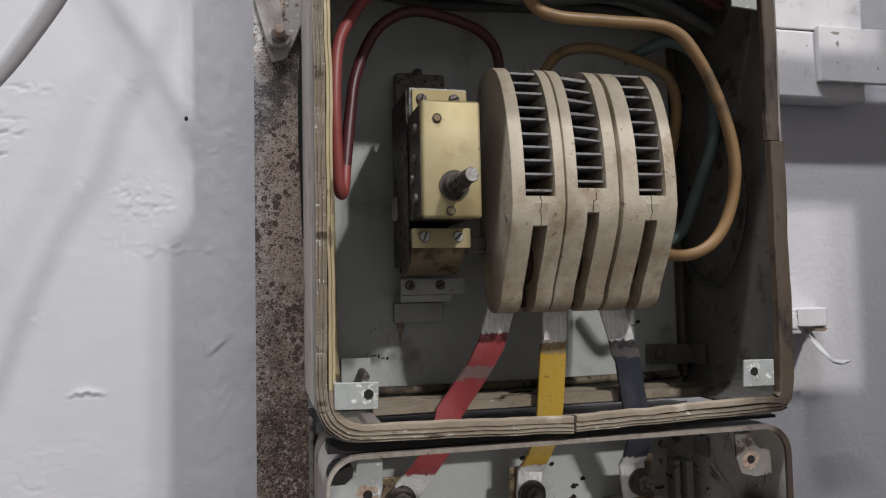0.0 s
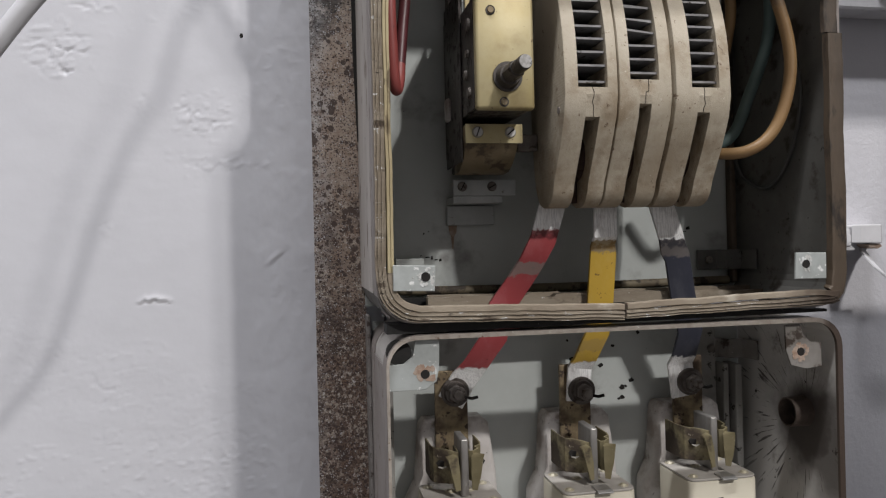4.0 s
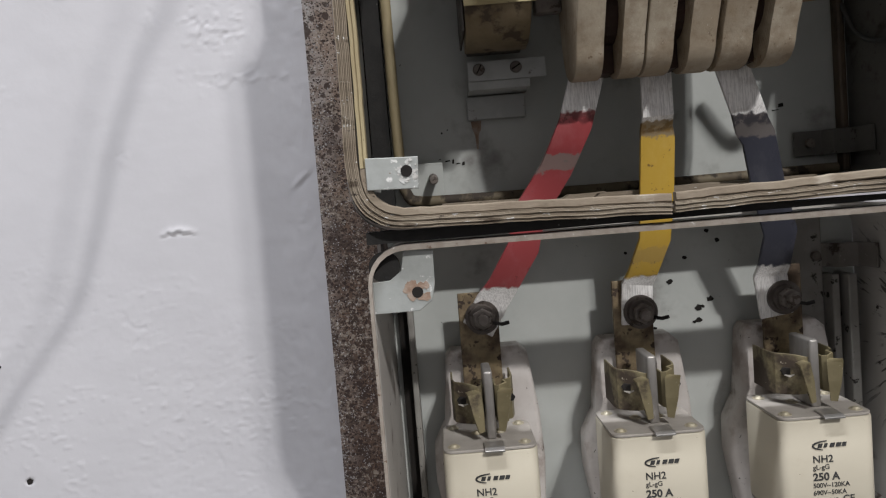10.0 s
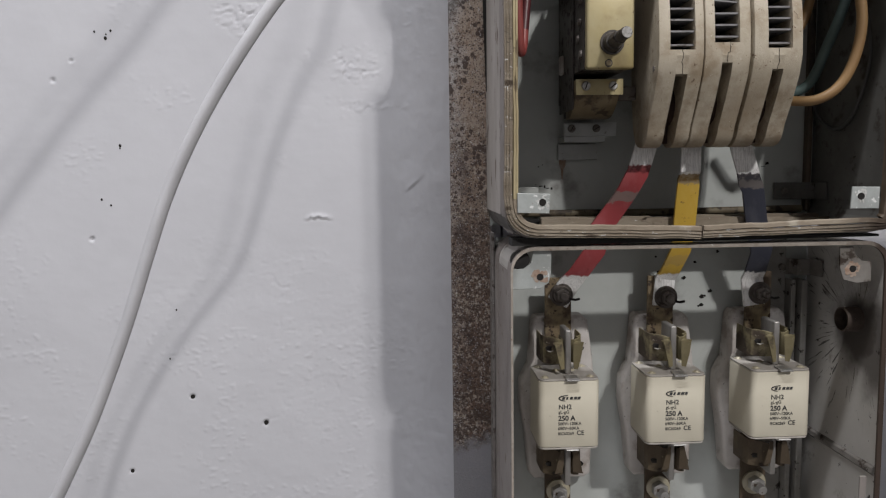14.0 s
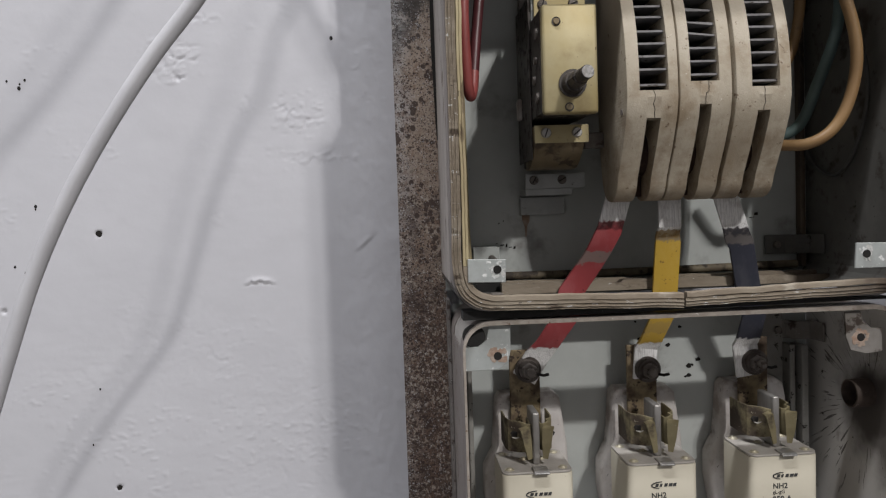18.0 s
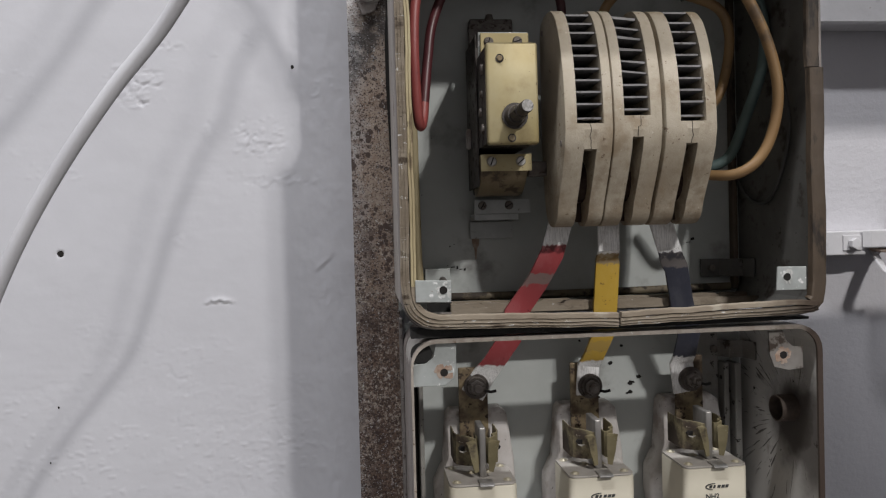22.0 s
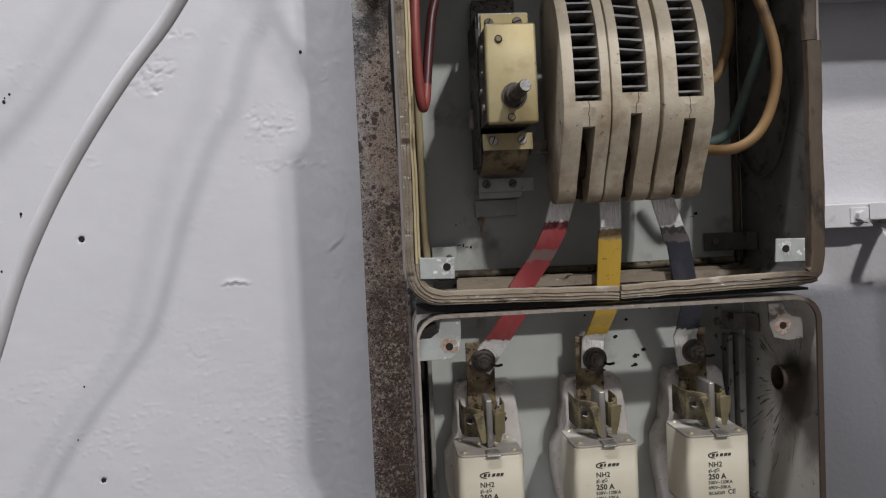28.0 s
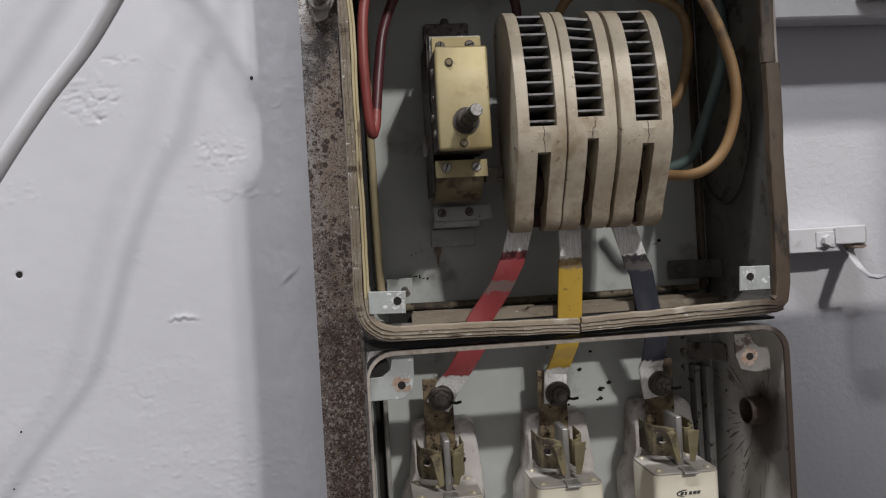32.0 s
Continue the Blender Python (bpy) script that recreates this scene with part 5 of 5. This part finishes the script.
part("drive_link", box(B(), 0.1366, 0.1520, 0.492, 0.500, 1.474, 1.486, 0.001), DSTEEL, switch)
bm = B()
box(bm, 0.0985, 0.1475, 0.536, 0.5385, 1.4460, 1.4580, 0.0004)
box(bm, 0.0985, 0.1370, 0.5365, 0.5645, 1.4405, 1.4457, 0.0004)
rail = part("mounting_rail", bm, GREYP, switch)
screw(0.1055, 0.536, 1.4530, 0.0038, rail, DSTEEL, 60)
screw(0.1287, 0.536, 1.4530, 0.0038, rail, DSTEEL, 30)
part("mounting_foot", box(B(), 0.0975, 0.1355, 0.558, 0.565, 1.4245, 1.4395, 0.0005), GREYP, switch)
bm = B()
box(bm, 0.1010, 0.1400, 0.556, 0.565, 1.606, 1.619, 0.0015)
rod(bm, (0.1195, 0.560, 1.618), (0.1195, 0.560, 1.6235), 0.0045, 0.003, n=14)
box(bm, 0.1000, 0.1390, 0.552, 0.5598, 1.592, 1.613, 0.0005)
box(bm, 0.0990, 0.1120, 0.545, 0.5517, 1.5855, 1.605, 0.0005)
part("mounting_rail", bm, DSTEEL, switch)
part("spigot", box(B(), 0.0915, 0.0955, 0.520, 0.530, 1.50, 1.517, 0.002), CERAMIC, switch)
hold(switch)


# ---------- busbars ----------
def busbar(name, paint, label, pts, bolt):
    ob = thing(name, (bolt[0], 0.53, bolt[1]), label, "busbar", "busbars from switch to fuses")
    part("bar", strip(B(), [p[:3] for p in pts], [p[3] for p in pts], 0.003, (1, 0, 0), 0.0006), paint, ob, "", True)
    x, z = bolt
    bm = B()
    rod(bm, (x, 0.5338, z), (x, 0.5315, z), 0.0108, n=28)
    rod(bm, (x, 0.5315, z), (x, 0.5290, z), 0.0088, 0.0080, n=28)
    part("washer", bm, NUTB, ob)
    bm = B()
    rod(bm, (x, 0.5290, z), (x, 0.5230, z), 0.0066, n=6, bevel=0.0008)
    part("nut", bm, DSTEEL, ob)
    bm = B()
    rod(bm, (x, 0.5230, z), (x, 0.5175, z), 0.0037, n=16, bevel=0.0008)
    part("stud", bm, DSTEEL, ob)
    bm = B()
    strip(bm, [(x + 0.005, 0.529, z - 0.003), (x + 0.012, 0.528, z - 0.0045), (x + 0.0165, 0.5275, z - 0.0035)], 0.0022, 0.002, (0, 0, 1), 0.0004)
    part("split_pin", bm, DARK, ob)
    hold(ob)


W = 0.0195
busbar("busbar", RED, "bent flat busbar painted red with bare scraped ends", [(0.1665, 0.4985, 1.445, W), (0.1560, 0.4985, 1.4110, W), (0.1485, 0.503, 1.3950, W), (0.1450, 0.510, 1.3865, W), (0.1280, 0.514, 1.362, W), (0.1225, 0.514, 1.341, W), (0.1100, 0.526, 1.3185, W), (0.1025, 0.534, 1.307, 0.021), (0.0922, 0.5355, 1.2900, 0.021)], (0.0955, 1.298))
busbar("busbar", YELLOW, "bent flat busbar painted yellow with bare scraped ends", [(0.2045, 0.500, 1.445, 0.018), (0.2042, 0.4995, 1.4125, 0.018), (0.2050, 0.507, 1.406, 0.019), (0.2058, 0.5085, 1.400, 0.0205), (0.2040, 0.512, 1.362, 0.0205), (0.2025, 0.515, 1.340, 0.019), (0.1970, 0.528, 1.318, 0.019), (0.1950, 0.5345, 1.311, 0.020), (0.1938, 0.5355, 1.2850, 0.020)], (0.1957, 1.2935))
busbar("busbar", BLUE, "bent flat busbar painted navy blue with bare scraped ends", [(0.2460, 0.500, 1.445, 0.019), (0.2560, 0.4995, 1.4120, 0.019), (0.2610, 0.506, 1.4025, 0.020), (0.2655, 0.5085, 1.396, 0.020), (0.2710, 0.511, 1.365, 0.020), (0.2790, 0.516, 1.338, 0.020), (0.2790, 0.527, 1.317, 0.020), (0.2795, 0.5345, 1.310, 0.021), (0.2830, 0.5355, 1.2835, 0.021)], (0.2870, 1.2955))


# ---------- fuse bases and fuses ----------
def text(body, x, z, size, y, parent, bold=0.0):
    cu = bpy.data.curves.new("print", "FONT")
    cu.body, cu.size, cu.extrude, cu.offset = body, size, 0.00005, bold
    tmp = bpy.data.objects.new("tmp", cu)
    scene.collection.objects.link(tmp)
    bpy.context.view_layer.update()
    me = bpy.data.meshes.new_from_object(tmp.evaluated_get(bpy.context.evaluated_depsgraph_get()))
    bpy.data.objects.remove(tmp)
    me.transform(Matrix.Translation((x, y, z)) @ Matrix.Rotation(radians(90), 4, "X"))
    me.materials.clear()
    me.materials.append(INK)
    ob = new("lettering", me)
    ob.parent = parent
    return ob


def fuse_base():
    ob = thing("fuse_holder", (0.0945, 0.565, 1.17), "dirty white porcelain fuse base with aged brass jaw contacts", "fuse holder", "fuse holders")
    bm = B()
    prism(bm, [(0.0735, 1.2755), (0.118, 1.2760), (0.1235, 1.271), (0.1290, 1.232), (0.1305, 1.20), (0.1285, 1.160), (0.127, 1.118), (0.121, 1.114), (0.072, 1.114), (0.0665, 1.120), (0.0630, 1.160), (0.0580, 1.190), (0.0585, 1.212), (0.0665, 1.228), (0.0685, 1.250), (0.0700, 1.271)], "y", 0.5425, 0.5648, 0.004, 3)
    part("porcelain_body", bm, CERAMIC, ob, "", True)
    for s, zz in ((1, 0.0), (-1, 0.0)):
        def f(z):
            return z if s > 0 else 2 * 1.199 - z
        bm = B()
        za, zb = sorted((f(1.235), f(1.3135)))
        box(bm, 0.0808, 0.1060, 0.5375, 0.5405, za, zb, 0.0006)
        part("terminal", bm, STRAPM if s > 0 else BRASSD, ob)
        za, zb = sorted((f(1.2390), f(1.2640)))
        for k in (-1, 1):
            def g(u):
                return 0.0945 + k * u
            bm = B()
            zm = (za + zb) / 2
            far = 0.0215 if k < 0 else 0.0150
            # the wing stands up from the base, runs in to the blade and curls back along it
            strip(bm, [(g(far), 0.5370, zm), (g(far), 0.5160, zm), (g(far - 0.0015), 0.5095, zm), (g(far - 0.006), 0.5060, zm), (g(0.0105), 0.5020, zm), (g(0.0062), 0.4995, zm), (g(0.0042), 0.5015, zm), (g(0.0037), 0.5100, zm), (g(0.0037), 0.5200, zm)], [zb - za, zb - za, zb - za, zb - za, zb - za - 0.001, zb - za - 0.003, zb - za - 0.004, zb - za - 0.004, zb - za - 0.004], 0.0013, (0, 0, 1), 0.0003)
            # a tapered tongue in front of it
            strip(bm, [(g(0.0105), 0.4990, f(1.2600)), (g(0.0088), 0.4960, f(1.2585)), (g(0.0074), 0.4942, f(1.2480)), (g(0.0060), 0.4935, f(1.2365))], [0.0085, 0.0088, 0.0072, 0.0038], 0.0013, (k, -0.45, 0), 0.0002)
            j = part("jaw", bm, BRASS if s > 0 else BRASSD, ob)
            hx = 0.0150 if k < 0 else 0.0115
            hy = 0.5020 + 0.0040 * (hx - 0.0105) / max(0.002, far - 0.0165)
            bm = B()
            prism(bm, [(g(hx + u), f(1.2535) + v) for u, v in ((-0.0042, -0.0006), (-0.003, 0.0018), (0.0025, 0.0021), (0.0042, 0.0004), (0.003, -0.0019), (-0.002, -0.0020))], "y", hy - 0.0017, hy + 0.0004)
            part("slot_hole", bm, DARK, j)
            if k < 0 and s > 0:
                bm = B()
                strip(bm, [(g(0.0185), 0.5018, 1.2520), (g(0.0155), 0.5012, 1.2512), (g(0.0128), 0.5010, 1.2520)], [0.0004, 0.0013, 0.0005], 0.0005, (0, 0, 1), 0)
                part("scraped_edge", bm, PLATE, j)
    bm = B()
    rod(bm, (0.0935, 0.5372, 1.1045), (0.0935, 0.5345, 1.1045), 0.0115, n=28)
    part("washer", bm, RIVET, ob)
    bm = B()
    rod(bm, (0.0935, 0.5345, 1.1045), (0.0935, 0.5265, 1.1045), 0.0080, n=6, bevel=0.0007)
    part("nut", bm, STEEL, ob)
    bm = B()
    rod(bm, (0.0935, 0.5265, 1.1045), (0.0938, 0.5170, 1.1035), 0.0044, n=16, bevel=0.0008)
    part("terminal_bolt", bm, STEEL, ob)
    bm = B()
    strip(bm, [(0.0990, 0.512, 1.1660), (0.1020, 0.5110, 1.1450), (0.1030, 0.5120, 1.1330)], [0.004, 0.0095, 0.008], 0.0012, (1, 0.35, 0), 0.0003)
    part("loose_leaf", bm, BRASS, ob, "bent brass leaf")
    hold(ob)
    return ob


def fuse():
    ob = thing("cartridge_fuse", (0.0925, 0.506, 1.168), "cream ceramic knife-blade cartridge fuse with black print", "fuse", "cartridge fuses")
    x0, x1, y0, y1, z0, z1 = 0.0648, 0.1194, 0.4805, 0.5320, 1.1690, 1.2292
    c = 0.006
    out = []
    for cx, cy, a in ((x1 - c, y1 - c, 0), (x0 + c, y1 - c, 90), (x0 + c, y0 + c, 180), (x1 - c, y0 + c, 270)):
        out += [(cx + c * math.cos(radians(a + 18 * k)), cy + c * math.sin(radians(a + 18 * k))) for k in range(6)]
    part("ceramic_body", prism(B(), out, "z", z0, z1, 0.0012), FUSE, ob, "", True)
    for za, zb, d in ((z1 + 0.0002, z1 + 0.0018, 1), (z0 - 0.0018, z0 - 0.0002, -1)):
        pl = part("end_plate", prism(B(), [(0.0922 + (px - 0.0922) * 0.985, 0.506 + (py - 0.506) * 0.985) for px, py in out], "z", za, zb, 0.0004), PLATE, ob)
        zt = zb if d > 0 else za
        for x, y in ((0.0715, 0.4885), (0.1125, 0.4885), (0.0715, 0.5240), (0.1125, 0.5240), (0.0860, 0.5110), (0.1000, 0.5110)):
            bm = B()
            rod(bm, (x, y, zt), (x, y, zt + 0.0004 * d), 0.0037, n=16)
            rod(bm, (x, y, zt + 0.0004 * d), (x, y, zt + 0.0015 * d), 0.0027, 0.0017, n=14)
            part("rivet", bm, RIVET, pl)
        bm = B()
        strip(bm, [(0.0945, 0.490, zt + 0.0007 * d), (0.0945, 0.4795, zt + 0.0006 * d), (0.0945, 0.4765, zt - 0.0006 * d)], 0.0115, 0.0012, (1, 0, 0), 0.0003)
        part("grip_lug", bm, STEEL, ob)
        bm = B()
        za, zb = sorted((zt, zt + 0.0405 * d))
        box(bm, 0.0916, 0.0971, 0.4965, 0.5230, za, zb, 0.0013, 3)
        part("blade_contact", bm, BLADE, ob, "", True)
    y = 0.4803
    for body, x, z, s, b in (("NH2", 0.0822, 1.2042, 0.0059, 0.00010), ("gL-gG", 0.0822, 1.2002, 0.0040, 0.00003), ("250 A", 0.0820, 1.1938, 0.0062, 0.00018), ("500V~120KA", 0.0818, 1.1896, 0.0038, 0.00006), ("690V~50KA", 0.0818, 1.1853, 0.0038, 0.00006), ("IEC60269", 0.0818, 1.1806, 0.0036, 0.00005), ("CE", 0.0985, 1.1804, 0.0056, 0.0001)):
        text(body, x, z, s, y, ob, b)
    bm = B()
    # slanted bars inside an open swoosh
    for k, w in enumerate((0.0030, 0.0022, 0.0032, 0.0036, 0.0030)):
        xk = 0.0852 + 0.00345 * k
        prism(bm, [(xk, 1.2128), (xk + w * 0.8, 1.2128), (xk + w * 0.8 + 0.0008, 1.2152), (xk + 0.0008, 1.2152)], "y", y - 0.0001, y + 0.0001)
    sweep = [(0.0826 + 0.0100 - 0.0100 * math.cos(radians(q)), 1.2140 + 0.0027 * math.sin(radians(q))) for q in range(-65, 80, 12)]
    strip(bm, [(u, y, v) for u, v in sweep], [0.0004 + 0.0007 * math.sin(math.pi * k / len(sweep)) for k in range(len(sweep))], 0.0002, (0.4, 0, 1), 0)
    part("maker_mark", bm, INK, ob, "plain dark maker's mark")
    hold(ob)
    return ob


base, fz = fuse_base(), fuse()
for dx, dz in ((0.0968, 0.0), (0.1925, 0.002)):
    copy_thing(base, Matrix.Translation(base.location + Vector((dx + 0.002, 0, dz))))
    copy_thing(fz, Matrix.Translation(fz.location + Vector((dx, 0.001, dz + 0.0012))))


# ---------- cables ----------
def cable(name, pts, r, mat, label, steps=8):
    ob = part(name, tube(B(), pts, r, 14, steps), mat, None, label, True)
    return tagged(ob, category="cable")


cable("red_cable", [(0.090, 0.505, 1.672), (0.0681, 0.490, 1.6484), (0.0586, 0.485, 1.6338), (0.0488, 0.478, 1.6112), (0.0458, 0.472, 1.5711), (0.0473, 0.474, 1.5263), (0.0497, 0.480, 1.5135), (0.0525, 0.486, 1.5210), (0.0539, 0.490, 1.5329)], 0.0040, REDC, "red insulated cable looped inside the switch enclosure")
cable("maroon_cable", [(0.0539, 0.490, 1.5329), (0.0584, 0.498, 1.5702), (0.0637, 0.505, 1.6005), (0.0768, 0.508, 1.6311), (0.0935, 0.510, 1.6463), (0.1131, 0.512, 1.6519), (0.1439, 0.520, 1.6491), (0.1666, 0.530, 1.6435), (0.1780, 0.535, 1.6286), (0.180, 0.540, 1.600)], 0.0040, MAROON, "dark maroon insulated cable arched over the switch")
cable("ochre_cable", [(0.172, 0.48, 1.680), (0.1805, 0.470, 1.6489), (0.1966, 0.465, 1.6369), (0.2379, 0.462, 1.6346), (0.2821, 0.462, 1.6326), (0.3041, 0.462, 1.6140), (0.3244, 0.462, 1.5725), (0.3320, 0.462, 1.5300), (0.3230, 0.466, 1.4900), (0.303, 0.474, 1.4715), (0.275, 0.50, 1.474)], 0.0043, OCHRE, "ochre insulated cable looping beside the switch")
cable("ochre_cable", [(0.2130, 0.532, 1.605), (0.2157, 0.530, 1.6199), (0.2282, 0.525, 1.6325), (0.2524, 0.520, 1.6354), (0.2863, 0.520, 1.6283), (0.3134, 0.520, 1.6173), (0.3226, 0.520, 1.5956), (0.3215, 0.525, 1.5650), (0.312, 0.525, 1.54), (0.29, 0.53, 1.52)], 0.0042, OCHRE, "ochre insulated cable arched behind the switch")
cable("green_cable", [(0.285, 0.535, 1.632), (0.317, 0.520, 1.6439), (0.3405, 0.510, 1.6258), (0.3460, 0.505, 1.5973), (0.3400, 0.500, 1.5598), (0.3275, 0.505, 1.5203), (0.3150, 0.512, 1.4880), (0.290, 0.52, 1.478)], 0.0045, TEAL, "dull green insulated cable looping beside the switch")
cable("grey_wire", [(0.338, 0.47, 1.56), (0.347, 0.472, 1.51), (0.3485, 0.49, 1.468), (0.3485, 0.515, 1.449), (0.3480, 0.545, 1.458), (0.345, 0.557, 1.48)], 0.0016, GREYC, "thin dark grey wire along the enclosure side")
for k, (z, y, m) in enumerate(((1.668, 0.50, GREYC), (1.676, 0.52, GREYC), (1.684, 0.49, MAROON), (1.672, 0.54, GREYC))):
    cable("black_cable", [(0.05, y, z + 0.01), (0.12, y + 0.005, z), (0.20, y, z - 0.006 + 0.002 * k), (0.28, y - 0.006, z), (0.345, y, z - 0.02)], 0.0045, m, "dark insulated cable across the enclosure's top")
def cast_from(x, z, k=0.30):
    """The place k before the wall whose shadow falls on the wall at x, z."""
    p = Vector((x, 0.70, z))
    return p + (LAMP - p) * (k / (0.70 - LAMP.y))


cable("white_cable", [(0.25, 0.08, 4.4), (0.20, 0.10, 2.4)] + [cast_from(x, z, k) for x, z, k in ((-0.128, 1.598, 0.50), (-0.163, 1.522, 0.46), (-0.198, 1.440, 0.42), (-0.222, 1.365, 0.385))] + [(-0.0735, 0.342, 1.607), (-0.1065, 0.358, 1.560), (-0.1392, 0.36, 1.52), (-0.1672, 0.36, 1.48), (-0.1910, 0.36, 1.44), (-0.2102, 0.36, 1.40), (-0.2250, 0.36, 1.36), (-0.2390, 0.36, 1.32), (-0.2545, 0.36, 1.28), (-0.2715, 0.36, 1.24), (-0.2915, 0.36, 1.20), (-0.3125, 0.362, 1.16), (-0.356, 0.37, 1.06), (-0.41, 0.40, 0.80), (-0.44, 0.45, 0.3), (-0.44, 0.45, 0.0)], 0.0045, WHITEC, "white sheathed cable hanging free before the wall")


cable("white_cable", [(0.22, 0.22, 4.4), (0.18, 0.22, 2.6)] + [cast_from(x, z, 0.48) for x, z in ((-0.12, 1.862), (-0.19, 1.774), (-0.2552, 1.6894), (-0.2927, 1.633), (-0.3227, 1.5933), (-0.3524, 1.5562), (-0.4114, 1.4916), (-0.48, 1.408), (-0.56, 1.305), (-0.65, 1.19))] + [(-0.66, 0.22, 1.45), (-1.05, 0.25, 1.1), (-1.25, 0.35, 0.4), (-1.25, 0.35, 0.0)], 0.0066, WHITEC, "white sheathed cable hung across the room")
cable("supply_cable", [(-0.32, 0.42, 4.4), (-0.22, 0.41, 2.6)] + [cast_from(x, z) for x, z in ((-0.21, 1.83), (-0.15, 1.738), (-0.1194, 1.692), (-0.0942, 1.6523), (-0.0761, 1.6154), (-0.050, 1.567), (-0.020, 1.512))] + [(0.102, 0.430, 1.728), (0.112, 0.470, 1.690)], 0.0056, WHITEC, "white sheathed supply cable entering the enclosure's top")

# ---------- right wall fittings ----------
trunk = thing("cable_trunking", (0.7, 0.70, 1.66), "white painted metal cable trunking with a joint sleeve", "trunking")
part("trunking_body", box(B(), 0.37, 0.6495, 0.668, 0.6995, 1.6475, 1.7225, 0.003), WHITEP, trunk)
part("trunking_lid", box(B(), 0.37, 0.6495, 0.669, 0.6995, 1.7240, 1.80, 0.001), WHITEP, trunk)
part("joint_sleeve", box(B(), 0.585, 1.2, 0.6605, 0.6675, 1.6655, 1.7262, 0.001), WHITEP, trunk)
part("paint_chip", prism(B(), [(0.600, 1.7195), (0.604, 1.7205), (0.612, 1.7200), (0.610, 1.7175), (0.604, 1.7180)], "y", 0.6602, 0.6606), RIM, trunk)
part("paint_chip", prism(B(), [(0.606, 1.7080), (0.609, 1.7110), (0.6105, 1.7070), (0.6085, 1.7035)], "y", 0.6602, 0.6606), RIM, trunk)
hold(trunk)
clamp = thing("pipe_clamp", (0.54, 0.70, 1.41), "white painted steel pipe clamp with a loose hooked strap", "clamp")
bm = B()
prism(bm, [(0.5005, 0.6995), (0.5005, 0.676), (0.5165, 0.671), (0.5540, 0.671), (0.5560, 0.676), (0.5560, 0.6995)], "z", 1.3945, 1.4210, 0.0012)
part("clamp_block", bm, WHITEP, clamp)
part("clamp_plate", box(B(), 0.5270, 0.5490, 0.6694, 0.6709, 1.3995, 1.4165, 0.0006), WHITEP, clamp)
bm = B()
prism(bm, [(0.5485, 0.668), (0.5560, 0.664), (0.5800, 0.664), (0.5850, 0.668), (0.6000, 0.6995), (0.5562, 0.6995), (0.5562, 0.672)], "z", 1.4020, 1.4215, 0.0012)
part("clamp_strap", bm, WHITEP, clamp)
bm = B()
rod(bm, (0.5385, 0.6694, 1.4070), (0.5385, 0.6630, 1.4070), 0.0066, n=6, bevel=0.0008)
part("bolt_head", bm, WHITEP, clamp)
part("rust_scar", prism(B(), [(0.5660, 1.4010), (0.5820, 1.4016), (0.5850, 1.3985), (0.5800, 1.3960), (0.5700, 1.3975)], "y", 0.668, 0.684, 0.0006), FLAKE, clamp, "rusted broken edge")
bm = B()
strip(bm, [(0.5780, 0.690, 1.3965), (0.5690, 0.668, 1.3840), (0.5640, 0.651, 1.3750), (0.5675, 0.645, 1.3685), (0.5740, 0.6460, 1.3660), (0.5860, 0.6480, 1.3665)], 0.014, 0.002, (0.75, 0.65, 0), 0.0004)
part("hook", bm, WHITEP, clamp)
hold(clamp)
fit_lamp = thing("bulkhead_lamp", LAMP + Vector((0.1, 0, 0.17)), "white twin-headed lamp hung from the ceiling on a rod", "lamp")
bm = B()
rod(bm, LAMP + Vector((0.1, 0, 0.30)), LAMP + Vector((0.1, 0, 0.17)), 0.012)
box(bm, LAMP.x - 0.05, LAMP.x + 0.27, LAMP.y - 0.05, LAMP.y + 0.05, LAMP.z + 0.12, LAMP.z + 0.17, 0.01)
for x in (0, 0.21):
    rod(bm, LAMP + Vector((x, 0, 0.12)), LAMP + Vector((x, 0.01, 0.10)), 0.05, 0.065)
part("housing", bm, WHITEP, fit_lamp)
hold(fit_lamp)
